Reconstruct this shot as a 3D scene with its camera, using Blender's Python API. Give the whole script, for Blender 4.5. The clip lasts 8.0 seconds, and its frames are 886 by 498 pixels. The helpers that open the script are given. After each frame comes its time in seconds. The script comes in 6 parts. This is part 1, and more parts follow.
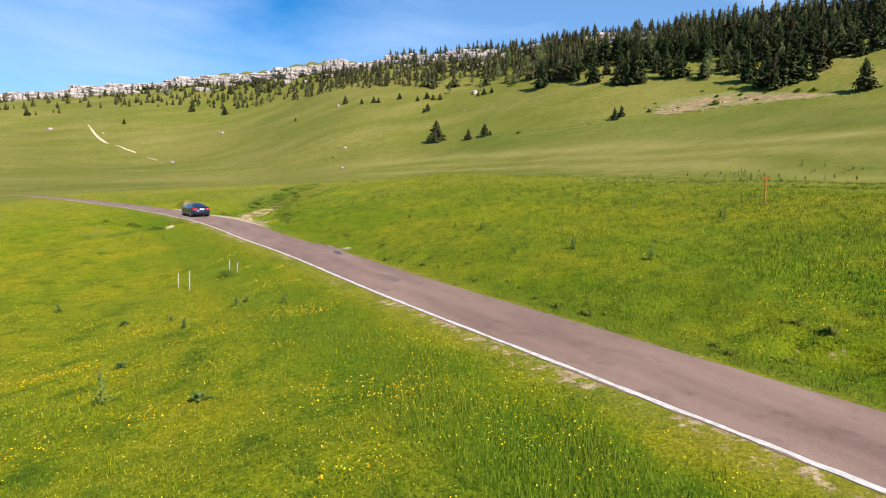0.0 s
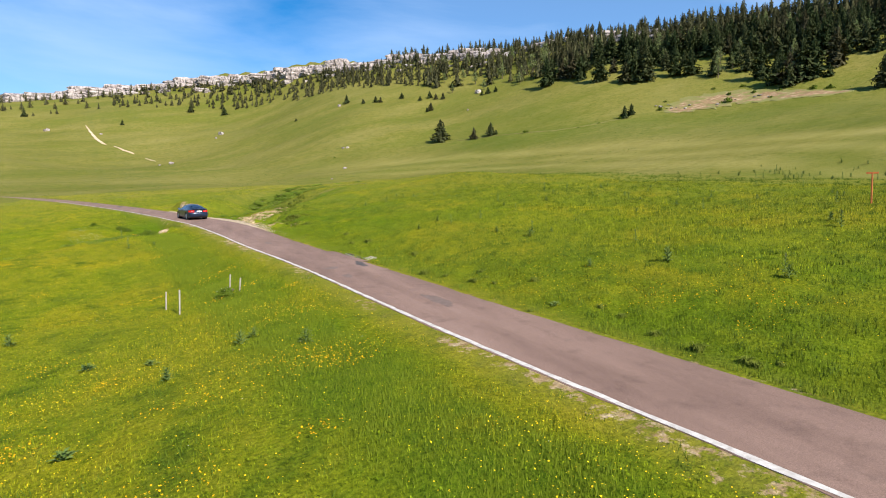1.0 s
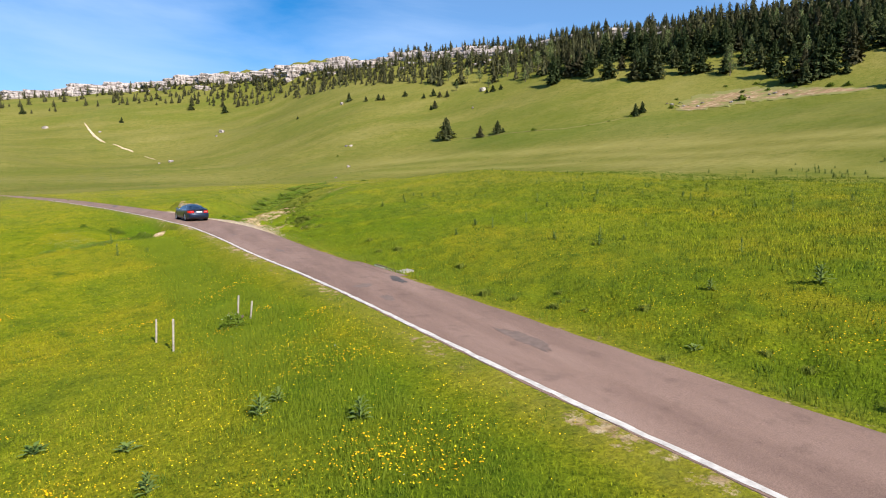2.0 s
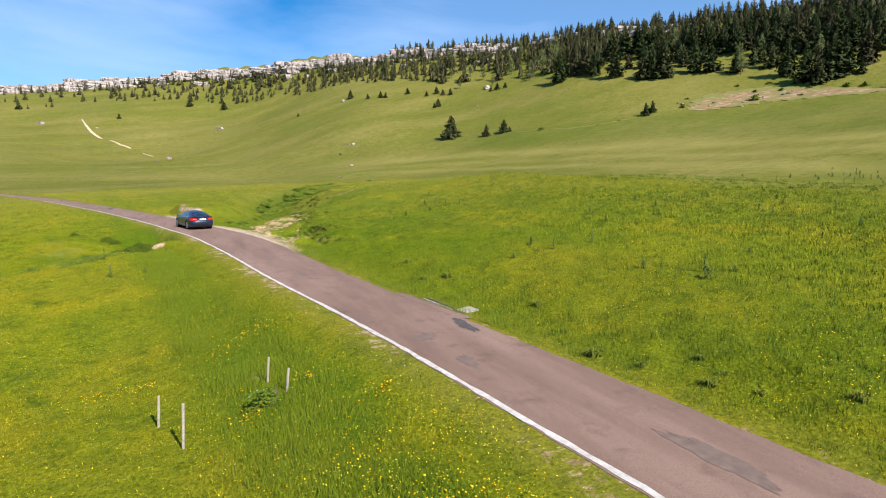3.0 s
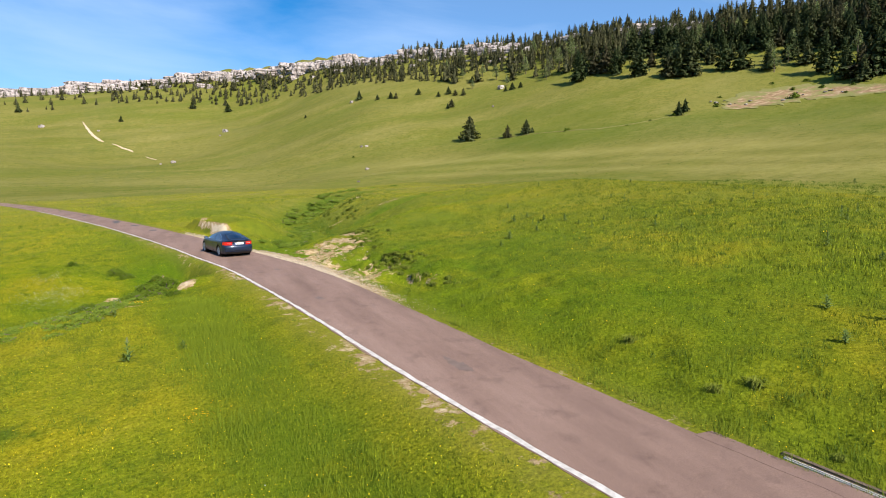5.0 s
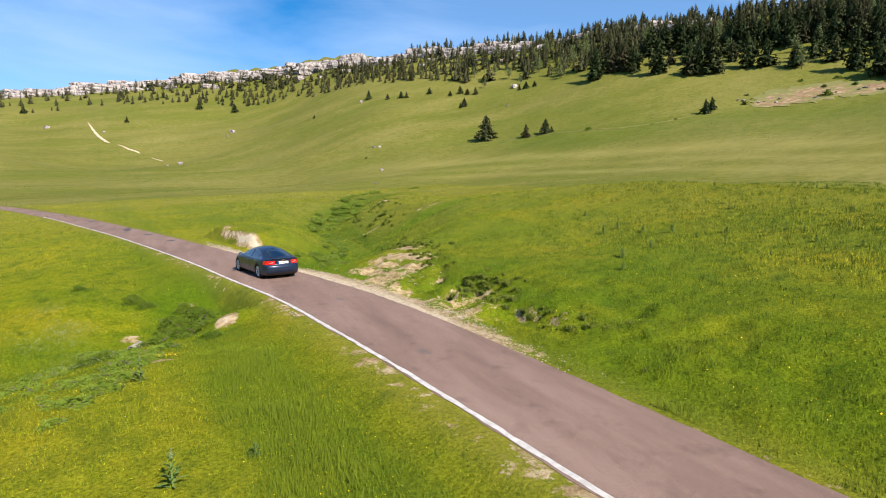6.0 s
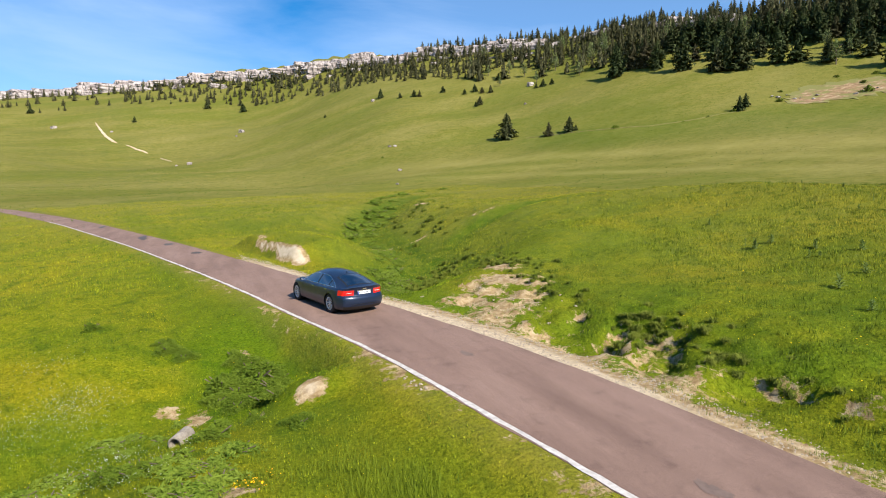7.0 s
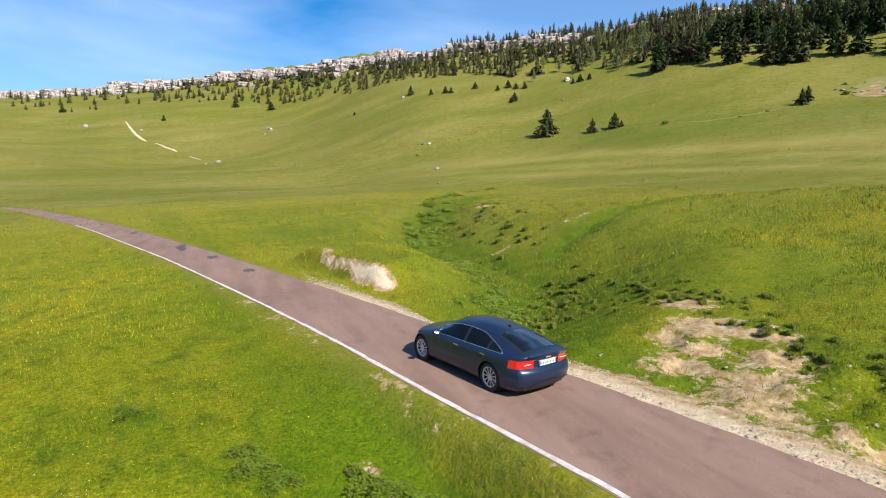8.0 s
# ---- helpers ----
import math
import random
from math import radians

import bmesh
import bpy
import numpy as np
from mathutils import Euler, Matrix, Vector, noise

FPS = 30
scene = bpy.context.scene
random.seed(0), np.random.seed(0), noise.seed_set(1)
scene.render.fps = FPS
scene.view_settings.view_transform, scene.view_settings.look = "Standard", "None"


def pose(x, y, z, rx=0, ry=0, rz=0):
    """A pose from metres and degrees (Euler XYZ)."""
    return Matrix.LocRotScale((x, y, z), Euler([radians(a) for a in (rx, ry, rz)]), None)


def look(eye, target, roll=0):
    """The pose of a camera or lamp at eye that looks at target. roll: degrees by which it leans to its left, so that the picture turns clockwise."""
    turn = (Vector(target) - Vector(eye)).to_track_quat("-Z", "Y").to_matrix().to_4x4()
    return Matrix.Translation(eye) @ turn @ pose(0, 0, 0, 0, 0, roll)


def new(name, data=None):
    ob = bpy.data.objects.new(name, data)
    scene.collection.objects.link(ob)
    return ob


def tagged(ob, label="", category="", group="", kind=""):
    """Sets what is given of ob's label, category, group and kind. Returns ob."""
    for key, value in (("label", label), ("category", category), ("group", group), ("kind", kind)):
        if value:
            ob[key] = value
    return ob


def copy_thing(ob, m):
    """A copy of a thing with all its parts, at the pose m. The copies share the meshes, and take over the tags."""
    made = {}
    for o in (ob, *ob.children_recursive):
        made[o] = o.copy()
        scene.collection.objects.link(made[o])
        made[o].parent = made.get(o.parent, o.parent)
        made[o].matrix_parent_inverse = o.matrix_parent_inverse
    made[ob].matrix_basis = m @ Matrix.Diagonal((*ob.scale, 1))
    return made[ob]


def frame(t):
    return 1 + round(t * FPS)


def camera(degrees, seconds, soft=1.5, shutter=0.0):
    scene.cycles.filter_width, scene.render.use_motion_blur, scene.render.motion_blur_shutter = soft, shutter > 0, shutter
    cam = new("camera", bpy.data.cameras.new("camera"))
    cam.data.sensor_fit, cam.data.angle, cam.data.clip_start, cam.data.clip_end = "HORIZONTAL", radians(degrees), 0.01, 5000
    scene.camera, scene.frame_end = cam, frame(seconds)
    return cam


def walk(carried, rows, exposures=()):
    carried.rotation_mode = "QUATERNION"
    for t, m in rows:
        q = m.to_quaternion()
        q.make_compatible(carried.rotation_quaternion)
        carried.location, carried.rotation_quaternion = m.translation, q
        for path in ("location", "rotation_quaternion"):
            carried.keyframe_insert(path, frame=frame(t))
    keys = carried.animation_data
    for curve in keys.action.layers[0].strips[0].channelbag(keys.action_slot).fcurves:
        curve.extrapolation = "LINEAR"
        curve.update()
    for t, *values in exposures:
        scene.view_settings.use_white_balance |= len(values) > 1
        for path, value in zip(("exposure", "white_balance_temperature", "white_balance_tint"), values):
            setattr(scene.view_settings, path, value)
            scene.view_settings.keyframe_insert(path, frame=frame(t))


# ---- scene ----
LENS = 75.50
PATH = [
    (0, (1.635, 1.382, 3.361), (9.693, 19.594, 1.517), -1.28),
    (0.5, (1.790, 4.199, 3.335), (9.849, 22.410, 1.482), -1.34),
    (1, (1.949, 6.866, 3.320), (10.015, 25.078, 1.514), -1.43),
    (1.5, (2.073, 9.393, 3.252), (10.131, 27.609, 1.448), -1.41),
    (3, (1.767, 16.803, 4.138), (9.896, 34.978, 2.240), -0.93),
    (3.5, (1.509, 19.322, 4.436), (9.651, 37.492, 2.548), -0.94),
    (4, (1.138, 22.338, 4.688), (9.296, 40.503, 2.830), -0.98),
    (4.5, (0.728, 25.193, 4.848), (8.869, 43.368, 3.010), -1.05),
    (6, (-0.910, 35.702, 5.426), (7.076, 53.951, 3.634), -1.22),
    (6.5, (-1.541, 39.377, 5.650), (6.383, 57.652, 3.857), -1.16),
    (7, (-2.284, 43.738, 5.769), (5.547, 62.056, 3.993), -1.25),
    (7.5, (-2.973, 47.591, 5.884), (4.414, 66.093, 4.111), -1.41),
    (8, (-3.577, 52.178, 6.223), (3.538, 70.782, 4.407), -1.15),
]
# --- path end ---
cam = camera(LENS, 8.0, soft=1.0)
walk(cam, [(t, look(e, a, r)) for t, e, a, r in PATH], exposures=[(0.0, 0.90), (8.0, 0.90)])

# ---- world and sun ----
SUN_FROM = Vector((0.25, -0.97, 0.80)).normalized()
sky_world = bpy.data.worlds.new("world")
scene.world = sky_world
sky_world.use_nodes = True
wn, wl = sky_world.node_tree.nodes, sky_world.node_tree.links
sky = wn.new("ShaderNodeTexSky")
sky.sky_type, sky.sun_disc = "NISHITA", False
sky.sun_elevation = math.asin(SUN_FROM.z)
sky.sun_rotation = math.atan2(SUN_FROM.x, SUN_FROM.y)
sky.altitude, sky.air_density, sky.dust_density, sky.ozone_density = 1300, 1.0, 0.9, 3.0
# thin cirrus, drawn out along one direction
wt = wn.new("ShaderNodeTexCoord")
wm = wn.new("ShaderNodeMapping")
wm.inputs["Scale"].default_value = (1.1, 1.7, 2.8)
wm.inputs["Rotation"].default_value = (0.0, 0.35, 0.5)
wl.new(wt.outputs["Generated"], wm.inputs["Vector"])
wnoise = wn.new("ShaderNodeTexNoise")
wnoise.inputs["Scale"].default_value, wnoise.inputs["Detail"].default_value = 1.5, 7.0
wnoise.inputs["Roughness"].default_value = 0.55
wnoise.inputs["Distortion"].default_value = 0.6
wl.new(wm.outputs["Vector"], wnoise.inputs["Vector"])
wramp = wn.new("ShaderNodeValToRGB")
wramp.color_ramp.elements[0].position, wramp.color_ramp.elements[1].position = 0.47, 1.0
wl.new(wnoise.outputs["Fac"], wramp.inputs["Fac"])
wmix = wn.new("ShaderNodeMix")
wmix.data_type = "RGBA"
wmix.inputs["B"].default_value = (7.0, 9.0, 12.5, 1)
# a broad thin veil towards the west of the ridge
wdot = wn.new("ShaderNodeVectorMath")
wdot.operation = "DOT_PRODUCT"
wdot.inputs[1].default_value = Vector((-0.24, 0.93, 0.28)).normalized()
wl.new(wt.outputs["Generated"], wdot.inputs[0])
wveil = wn.new("ShaderNodeMapRange")
wveil.interpolation_type = "SMOOTHSTEP"
for key, value in (("From Min", 0.925), ("From Max", 0.99), ("To Min", 0.0), ("To Max", 0.32)):
    wveil.inputs[key].default_value = value
wl.new(wdot.outputs["Value"], wveil.inputs["Value"])
# a fainter one towards the east
wdot2 = wn.new("ShaderNodeVectorMath")
wdot2.operation = "DOT_PRODUCT"
wdot2.inputs[1].default_value = Vector((0.56, 0.78, 0.30)).normalized()
wl.new(wt.outputs["Generated"], wdot2.inputs[0])
wveil2 = wn.new("ShaderNodeMapRange")
wveil2.interpolation_type = "SMOOTHSTEP"
for key, value in (("From Min", 0.90), ("From Max", 0.985), ("To Min", 0.0), ("To Max", 0.24)):
    wveil2.inputs[key].default_value = value
wl.new(wdot2.outputs["Value"], wveil2.inputs["Value"])
wboth = wn.new("ShaderNodeMath")
wboth.operation = "ADD"
wl.new(wveil.outputs["Result"], wboth.inputs[0])
wl.new(wveil2.outputs["Result"], wboth.inputs[1])
wsum = wn.new("ShaderNodeMath")
wsum.operation, wsum.use_clamp = "ADD", True
wl.new(wramp.outputs["Color"], wsum.inputs[0])
wl.new(wboth.outputs[0], wsum.inputs[1])
wl.new(wsum.outputs[0], wmix.inputs["Factor"])
wsat = wn.new("ShaderNodeHueSaturation")
wsat.inputs["Saturation"].default_value, wsat.inputs["Value"].default_value = 1.42, 1.60
wl.new(sky.outputs["Color"], wsat.inputs["Color"])
wl.new(wsat.outputs["Color"], wmix.inputs["A"])
wl.new(wmix.outputs["Result"], wn["Background"].inputs["Color"])
wn["Background"].inputs["Strength"].default_value = 0.055

sun = new("sun", bpy.data.lights.new("sun", "SUN"))
sun.data.energy, sun.data.angle, sun.data.color = 4.3, radians(0.55), (1.0, 0.92, 0.80)
sun.matrix_world = look(SUN_FROM * 100, (0, 0, 0))


# ---- materials ----
class Nodes:
    """A small shorthand for building a node material."""

    def __init__(self, name, rough=0.8, metal=0.0):
        self.mat = bpy.data.materials.new(name)
        self.mat.use_nodes = True
        self.t = self.mat.node_tree
        self.bsdf = self.t.nodes["Principled BSDF"]
        self.bsdf.inputs["Roughness"].default_value = rough
        self.bsdf.inputs["Metallic"].default_value = metal
        self.place = self.t.nodes.new("ShaderNodeNewGeometry").outputs["Position"]

    def put(self, socket, value):
        if isinstance(value, bpy.types.NodeSocket):
            self.t.links.new(value, socket)
        else:
            socket.default_value = value

    def noise(self, scale, detail=4.0, rough=0.55, stretch=None, own=False, distort=0.0):
        n = self.t.nodes.new("ShaderNodeTexNoise")
        n.inputs["Scale"].default_value, n.inputs["Detail"].default_value = scale, detail
        n.inputs["Roughness"].default_value, n.inputs["Distortion"].default_value = rough, distort
        vec = self.t.nodes.new("ShaderNodeTexCoord").outputs["Object"] if own else self.place
        if stretch:
            m = self.t.nodes.new("ShaderNodeMapping")
            m.inputs["Scale"].default_value = stretch
            self.t.links.new(vec, m.inputs["Vector"])
            vec = m.outputs["Vector"]
        self.t.links.new(vec, n.inputs["Vector"])
        return n.outputs["Fac"]

    def ramp(self, fac, stops):
        r = self.t.nodes.new("ShaderNodeValToRGB")
        self.put(r.inputs["Fac"], fac)
        e = r.color_ramp.elements
        while len(e) < len(stops):
            e.new(0.5)
        for el, (p, c) in zip(e, stops):
            el.position = p
            el.color = (*c, 1) if isinstance(c, tuple) else (c, c, c, 1)
        return r.outputs["Color"]

    def mix(self, fac, a, b, how="MIX"):
        m = self.t.nodes.new("ShaderNodeMix")
        m.data_type, m.blend_type = "RGBA", how
        for key, v in (("Factor", fac), ("A", a), ("B", b)):
            s = [i for i in m.inputs if i.name == key and i.type == ("VALUE" if key == "Factor" else "RGBA")][0]
            self.put(s, (*v, 1) if isinstance(v, tuple) else v)
        return [o for o in m.outputs if o.type == "RGBA"][0]

    def math(self, op, a, b=0.0, clamp=False):
        m = self.t.nodes.new("ShaderNodeMath")
        m.operation, m.use_clamp = op, clamp
        self.put(m.inputs[0], a)
        self.put(m.inputs[1], b)
        return m.outputs[0]

    def attr(self, name):
        a = self.t.nodes.new("ShaderNodeAttribute")
        a.attribute_name = name
        return a.outputs["Fac"]

    def island(self):
        return self.t.nodes.new("ShaderNodeNewGeometry").outputs["Random Per Island"]

    def which(self):
        return self.t.nodes.new("ShaderNodeObjectInfo").outputs["Random"]

    def color(self, c):
        self.put(self.bsdf.inputs["Base Color"], (*c, 1) if isinstance(c, tuple) else c)
        return self

    def bump(self, height, strength=0.4, distance=0.02):
        b = self.t.nodes.new("ShaderNodeBump")
        b.inputs["Strength"].default_value, b.inputs["Distance"].default_value = strength, distance
        self.put(b.inputs["Height"], height)
        self.t.links.new(b.outputs["Normal"], self.bsdf.inputs["Normal"])
        return self

    def done(self, **values):
        for key, v in values.items():
            self.put(self.bsdf.inputs[key.replace("_", " ")], v)
        return self.mat


def meadow_color(n):
    """The meadow's own colour, by place: fresh green, yellow-green and straw drifts, the same for turf and blades."""
    big = n.noise(0.035, 3)
    mid = n.noise(0.22, 5, 0.62)
    tuft = n.noise(0.9, 5, 0.68)
    fine = n.noise(3.4, 5, 0.65)
    a = n.ramp(mid, [(0.32, (0.078, 0.135, 0.004)), (0.5, (0.158, 0.180, 0.005)), (0.66, (0.262, 0.215, 0.006))])
    b = n.ramp(fine, [(0.3, (0.055, 0.098, 0.003)), (0.55, (0.168, 0.180, 0.005)), (0.75, (0.235, 0.225, 0.018))])
    c = n.mix(0.5, a, b)
    c = n.mix(n.ramp(tuft, [(0.30, 0.9), (0.48, 0.0)]), c, (0.036, 0.080, 0.004))
    c = n.mix(n.ramp(tuft, [(0.56, 0.0), (0.74, 0.6)]), c, (0.225, 0.212, 0.014))
    # damper, greener growth on the bank right of the road and in the ditch
    sep = n.t.nodes.new("ShaderNodeSeparateXYZ")
    n.t.links.new(n.place, sep.inputs[0])
    side = n.math("SUBTRACT", n.math("ADD", sep.outputs["X"], n.math("MULTIPLY", sep.outputs["Y"], 0.133)), 11.7)
    damp = n.ramp(n.math("ADD", n.math("MULTIPLY", side, 0.02), 0.5), [(0.365, 0.0), (0.39, 0.75), (0.43, 0.9), (0.452, 0.0), (0.525, 0.0), (0.545, 0.85), (0.63, 0.7), (0.75, 0.4), (0.98, 0.1)])
    damp = n.math("MULTIPLY", damp, n.ramp(mid, [(0.42, 1.0), (0.70, 0.25)]))
    c = n.mix(damp, c, n.mix(fine, (0.040, 0.088, 0.002), (0.105, 0.165, 0.004)))
    straw = n.ramp(big, [(0.42, 0.0), (0.66, 0.4)])
    c = n.mix(straw, c, (0.225, 0.185, 0.012))
    speck = n.ramp(n.noise(13.0, 4, 0.7), [(0.34, (0.58, 0.64, 0.62)), (0.5, (1.09, 1.08, 1.25)), (0.68, (1.50, 1.48, 2.0))])
    return n.mix(1.0, c, speck, "MULTIPLY")


def hill_share(n):
    """How far a place belongs to the drier hillside: by its distance up the valley or up the rising field."""
    sep = n.t.nodes.new("ShaderNodeSeparateXYZ")
    n.t.links.new(n.place, sep.inputs[0])
    valley = n.math("MULTIPLY", n.math("SUBTRACT", sep.outputs["Y"], 70.0), 0.012, True)
    rise = n.math("ADD", n.math("MULTIPLY", sep.outputs["Y"], 0.6), n.math("MULTIPLY", sep.outputs["X"], 0.8))
    return n.math("MAXIMUM", valley, n.math("MULTIPLY", n.math("SUBTRACT", rise, 36.0), 0.017, True))


def make_meadow():
    n = Nodes("meadow_turf", 0.9)
    c = meadow_color(n)
    # drier, paler grass on the hillside
    sep = n.t.nodes.new("ShaderNodeSeparateXYZ")
    n.t.links.new(n.place, sep.inputs[0])
    up = hill_share(n)
    hill = n.ramp(n.noise(0.02, 6, 0.62, (1, 2.2, 1)), [(0.32, (0.132, 0.134, 0.032)), (0.5, (0.200, 0.185, 0.046)), (0.68, (0.275, 0.234, 0.076))])
    hill = n.mix(n.ramp(n.noise(0.35, 6, 0.7), [(0.4, 0.0), (0.7, 0.75)]), hill, (0.085, 0.098, 0.012))
    hill = n.mix(n.ramp(n.noise(0.11, 5, 0.7, (1, 1.8, 1)), [(0.35, 0.0), (0.7, 0.55)]), hill, (0.185, 0.168, 0.042))
    hill = n.mix(n.ramp(n.noise(0.9, 5, 0.75), [(0.48, 0.0), (0.66, 0.75)]), hill, (0.065, 0.078, 0.009))
    band = n.noise(0.022, 6, 0.65, (0.6, 1.3, 0.5))
    hill = n.mix(n.ramp(band, [(0.40, 0.35), (0.52, 0.0)]), hill, (0.088, 0.122, 0.012))
    hill = n.mix(n.ramp(band, [(0.50, 0.0), (0.68, 0.35)]), hill, (0.255, 0.216, 0.078))
    c = n.mix(n.math("MULTIPLY", up, 0.85), c, hill)
    lush = n.math("MULTIPLY", n.attr("lush"), n.ramp(n.noise(1.2, 4), [(0.3, 0.4), (0.6, 1.0)]), True)
    c = n.mix(lush, c, (0.045, 0.100, 0.005))
    dry = n.math("MULTIPLY", n.attr("dry"), n.ramp(n.noise(2.4, 5, 0.65), [(0.3, 0.35), (0.6, 1.0)]), True)
    c = n.mix(dry, c, (0.24, 0.20, 0.045))
    straw = n.math("MULTIPLY", n.attr("straw"), n.ramp(n.noise(0.12, 5, 0.65, (0.5, 1, 1)), [(0.35, 0.35), (0.6, 1.0)]), True)
    c = n.mix(straw, c, (0.32, 0.285, 0.09))
    earth = n.ramp(n.noise(3.5, 6, 0.65), [(0.3, (0.21, 0.13, 0.06)), (0.5, (0.37, 0.265, 0.14)), (0.7, (0.58, 0.46, 0.29))])
    edge = n.math("ADD", n.attr("bare"), n.math("MULTIPLY", n.math("SUBTRACT", n.noise(2.2, 6, 0.75), 0.5), 2.0))
    ledge = n.math("SINE", n.math("ADD", n.math("MULTIPLY", sep.outputs["Z"], 21.0), n.math("MULTIPLY", n.noise(0.7, 3), 5.0)))
    edge = n.math("ADD", edge, n.math("MULTIPLY", n.math("MULTIPLY", ledge, n.attr("terrace")), 0.22))
    earth = n.mix(n.ramp(n.attr("bare"), [(0.8, 0.0), (1.0, 0.7)]), earth, n.mix(n.noise(4.0, 5, 0.7), (0.52, 0.41, 0.27), (0.86, 0.76, 0.60)))
    c = n.mix(n.ramp(edge, [(0.42, 0.0), (0.56, 1.0)]), c, earth)
    n.color(c).bump(n.math("ADD", n.noise(9, 6, 0.7), n.noise(1.3, 4)), 0.7, 0.10)
    return n.done(Specular_IOR_Level=0.06)


def make_blades():
    n = Nodes("grass_blade", 0.75)
    c = meadow_color(n)
    c = n.mix(n.math("MULTIPLY", hill_share(n), 0.8), c, n.mix(n.noise(0.3, 5, 0.65), (0.135, 0.135, 0.016), (0.255, 0.212, 0.032)))
    tip = n.ramp(n.island(), [(0.0, (0.36, 0.46, 0.38)), (0.45, (0.86, 0.94, 0.88)), (0.8, (1.34, 1.36, 1.35)), (1.0, (1.75, 1.75, 1.8))])
    n.color(n.mix(1.0, c, tip, "MULTIPLY"))
    return soften(n, 0.6).done(Specular_IOR_Level=0.05)


def soften(n, share):
    """Turns thin blades' shading mostly upwards, as light passes through and between them."""
    v = n.t.nodes.new("ShaderNodeMix")
    v.data_type = "VECTOR"
    v.inputs[0].default_value = share
    n.t.links.new(n.t.nodes.new("ShaderNodeNewGeometry").outputs["Normal"], v.inputs[4])
    v.inputs[5].default_value = (0.1, -0.35, 0.93)
    n.t.links.new(v.outputs[1], n.bsdf.inputs["Normal"])
    return n


def make_leaf(name, dark, light, rough=0.6, up=0.0):
    n = Nodes(name, rough)
    n.color(n.mix(n.island(), n.mix(n.which(), dark, light), light))
    return (soften(n, up) if up else n).done(Specular_IOR_Level=0.05)


def make_asphalt():
    n = Nodes("asphalt", 0.85)
    worn = n.ramp(n.noise(0.5, 5, 0.6, (2.2, 0.35, 1)), [(0.3, (0.190, 0.120, 0.093)), (0.5, (0.245, 0.157, 0.122)), (0.72, (0.300, 0.198, 0.156))])
    grain = n.ramp(n.noise(60, 3, 0.7), [(0.3, 0.6), (0.7, 1.25)])
    blot = n.ramp(n.noise(1.6, 5, 0.65), [(0.28, 0.72), (0.45, 1.0)])
    n.color(n.mix(1.0, n.mix(1.0, worn, grain, "MULTIPLY"), blot, "MULTIPLY"))
    n.bump(n.noise(70, 4, 0.7), 0.5, 0.01)
    return n.done(Specular_IOR_Level=0.3)


def make_plain(name, dark, light, scale=4.0, rough=0.8, bump=0.3, metal=0.0, own=False, depth=0.02):
    n = Nodes(name, rough, metal)
    n.color(n.ramp(n.noise(scale, 6, 0.65, own=own), [(0.3, dark), (0.7, light)]))
    if bump:
        n.bump(n.noise(scale * 3, 6, 0.65, own=own), bump, depth)
    return n.done()


def make_limestone():
    n = Nodes("limestone", 0.9)
    c = n.ramp(n.noise(0.22, 6, 0.65), [(0.3, (0.24, 0.20, 0.19)), (0.52, (0.43, 0.37, 0.35)), (0.72, (0.60, 0.54, 0.51))])
    crack = n.ramp(n.noise(0.55, 6, 0.7, (1, 1, 0.35)), [(0.40, 0.20), (0.52, 1.0)])
    n.color(n.mix(1.0, c, crack, "MULTIPLY")).bump(n.noise(0.7, 7, 0.7), 1.0, 0.9)
    return n.done()


def make_scar():
    n = Nodes("scarred_slope", 0.95)
    earth = n.ramp(n.noise(0.5, 6, 0.65), [(0.3, (0.14, 0.085, 0.04)), (0.5, (0.26, 0.16, 0.075)), (0.66, (0.40, 0.29, 0.17)), (0.74, (0.62, 0.55, 0.45))])
    fray = n.math("ADD", n.math("MULTIPLY", n.attr("mid"), 0.58), n.math("MULTIPLY", n.math("SUBTRACT", n.noise(0.22, 6, 0.7), 0.5), 2.2))
    n.color(n.mix(n.ramp(fray, [(0.30, 0.0), (0.60, 1.0)]), (0.175, 0.170, 0.040), earth)).bump(n.noise(0.8, 6), 0.5, 0.2)
    return n.done()


MEADOW, BLADES, ASPHALT = make_meadow(), make_blades(), make_asphalt()
TAR = make_plain("fresh_tar_patch", (0.050, 0.043, 0.042), (0.105, 0.088, 0.080), 5, 0.8)
WORN_TAR = make_plain("worn_tar_patch", (0.125, 0.088, 0.072), (0.205, 0.142, 0.114), 5, 0.85)
LINE_PAINT = make_plain("white_road_paint", (0.38, 0.35, 0.315), (0.70, 0.66, 0.61), 6, 0.7, 0.3)
HILL_EARTH = make_scar()
TRAIL = make_plain("chalky_trail", (0.46, 0.34, 0.20), (0.70, 0.56, 0.40), 0.4, 0.95, 0.4)
LIMESTONE = make_limestone()
STONE = make_plain("pale_stone", (0.24, 0.185, 0.13), (0.50, 0.415, 0.315), 5, 0.9, 0.6, own=True)
CONCRETE = make_plain("concrete", (0.24, 0.21, 0.17), (0.44, 0.40, 0.345), 6, 0.85, 0.4)
WOOD = make_plain("weathered_wood", (0.24, 0.20, 0.16), (0.48, 0.43, 0.36), 9, 0.85, 0.5, own=True)
RED_PAINT = make_plain("orange_red_paint", (0.40, 0.09, 0.02), (0.60, 0.17, 0.04), 9, 0.6, 0.2, own=True)
BARK = make_plain("bark", (0.07, 0.05, 0.035), (0.17, 0.13, 0.09), 3, 0.9, 0.6, own=True)


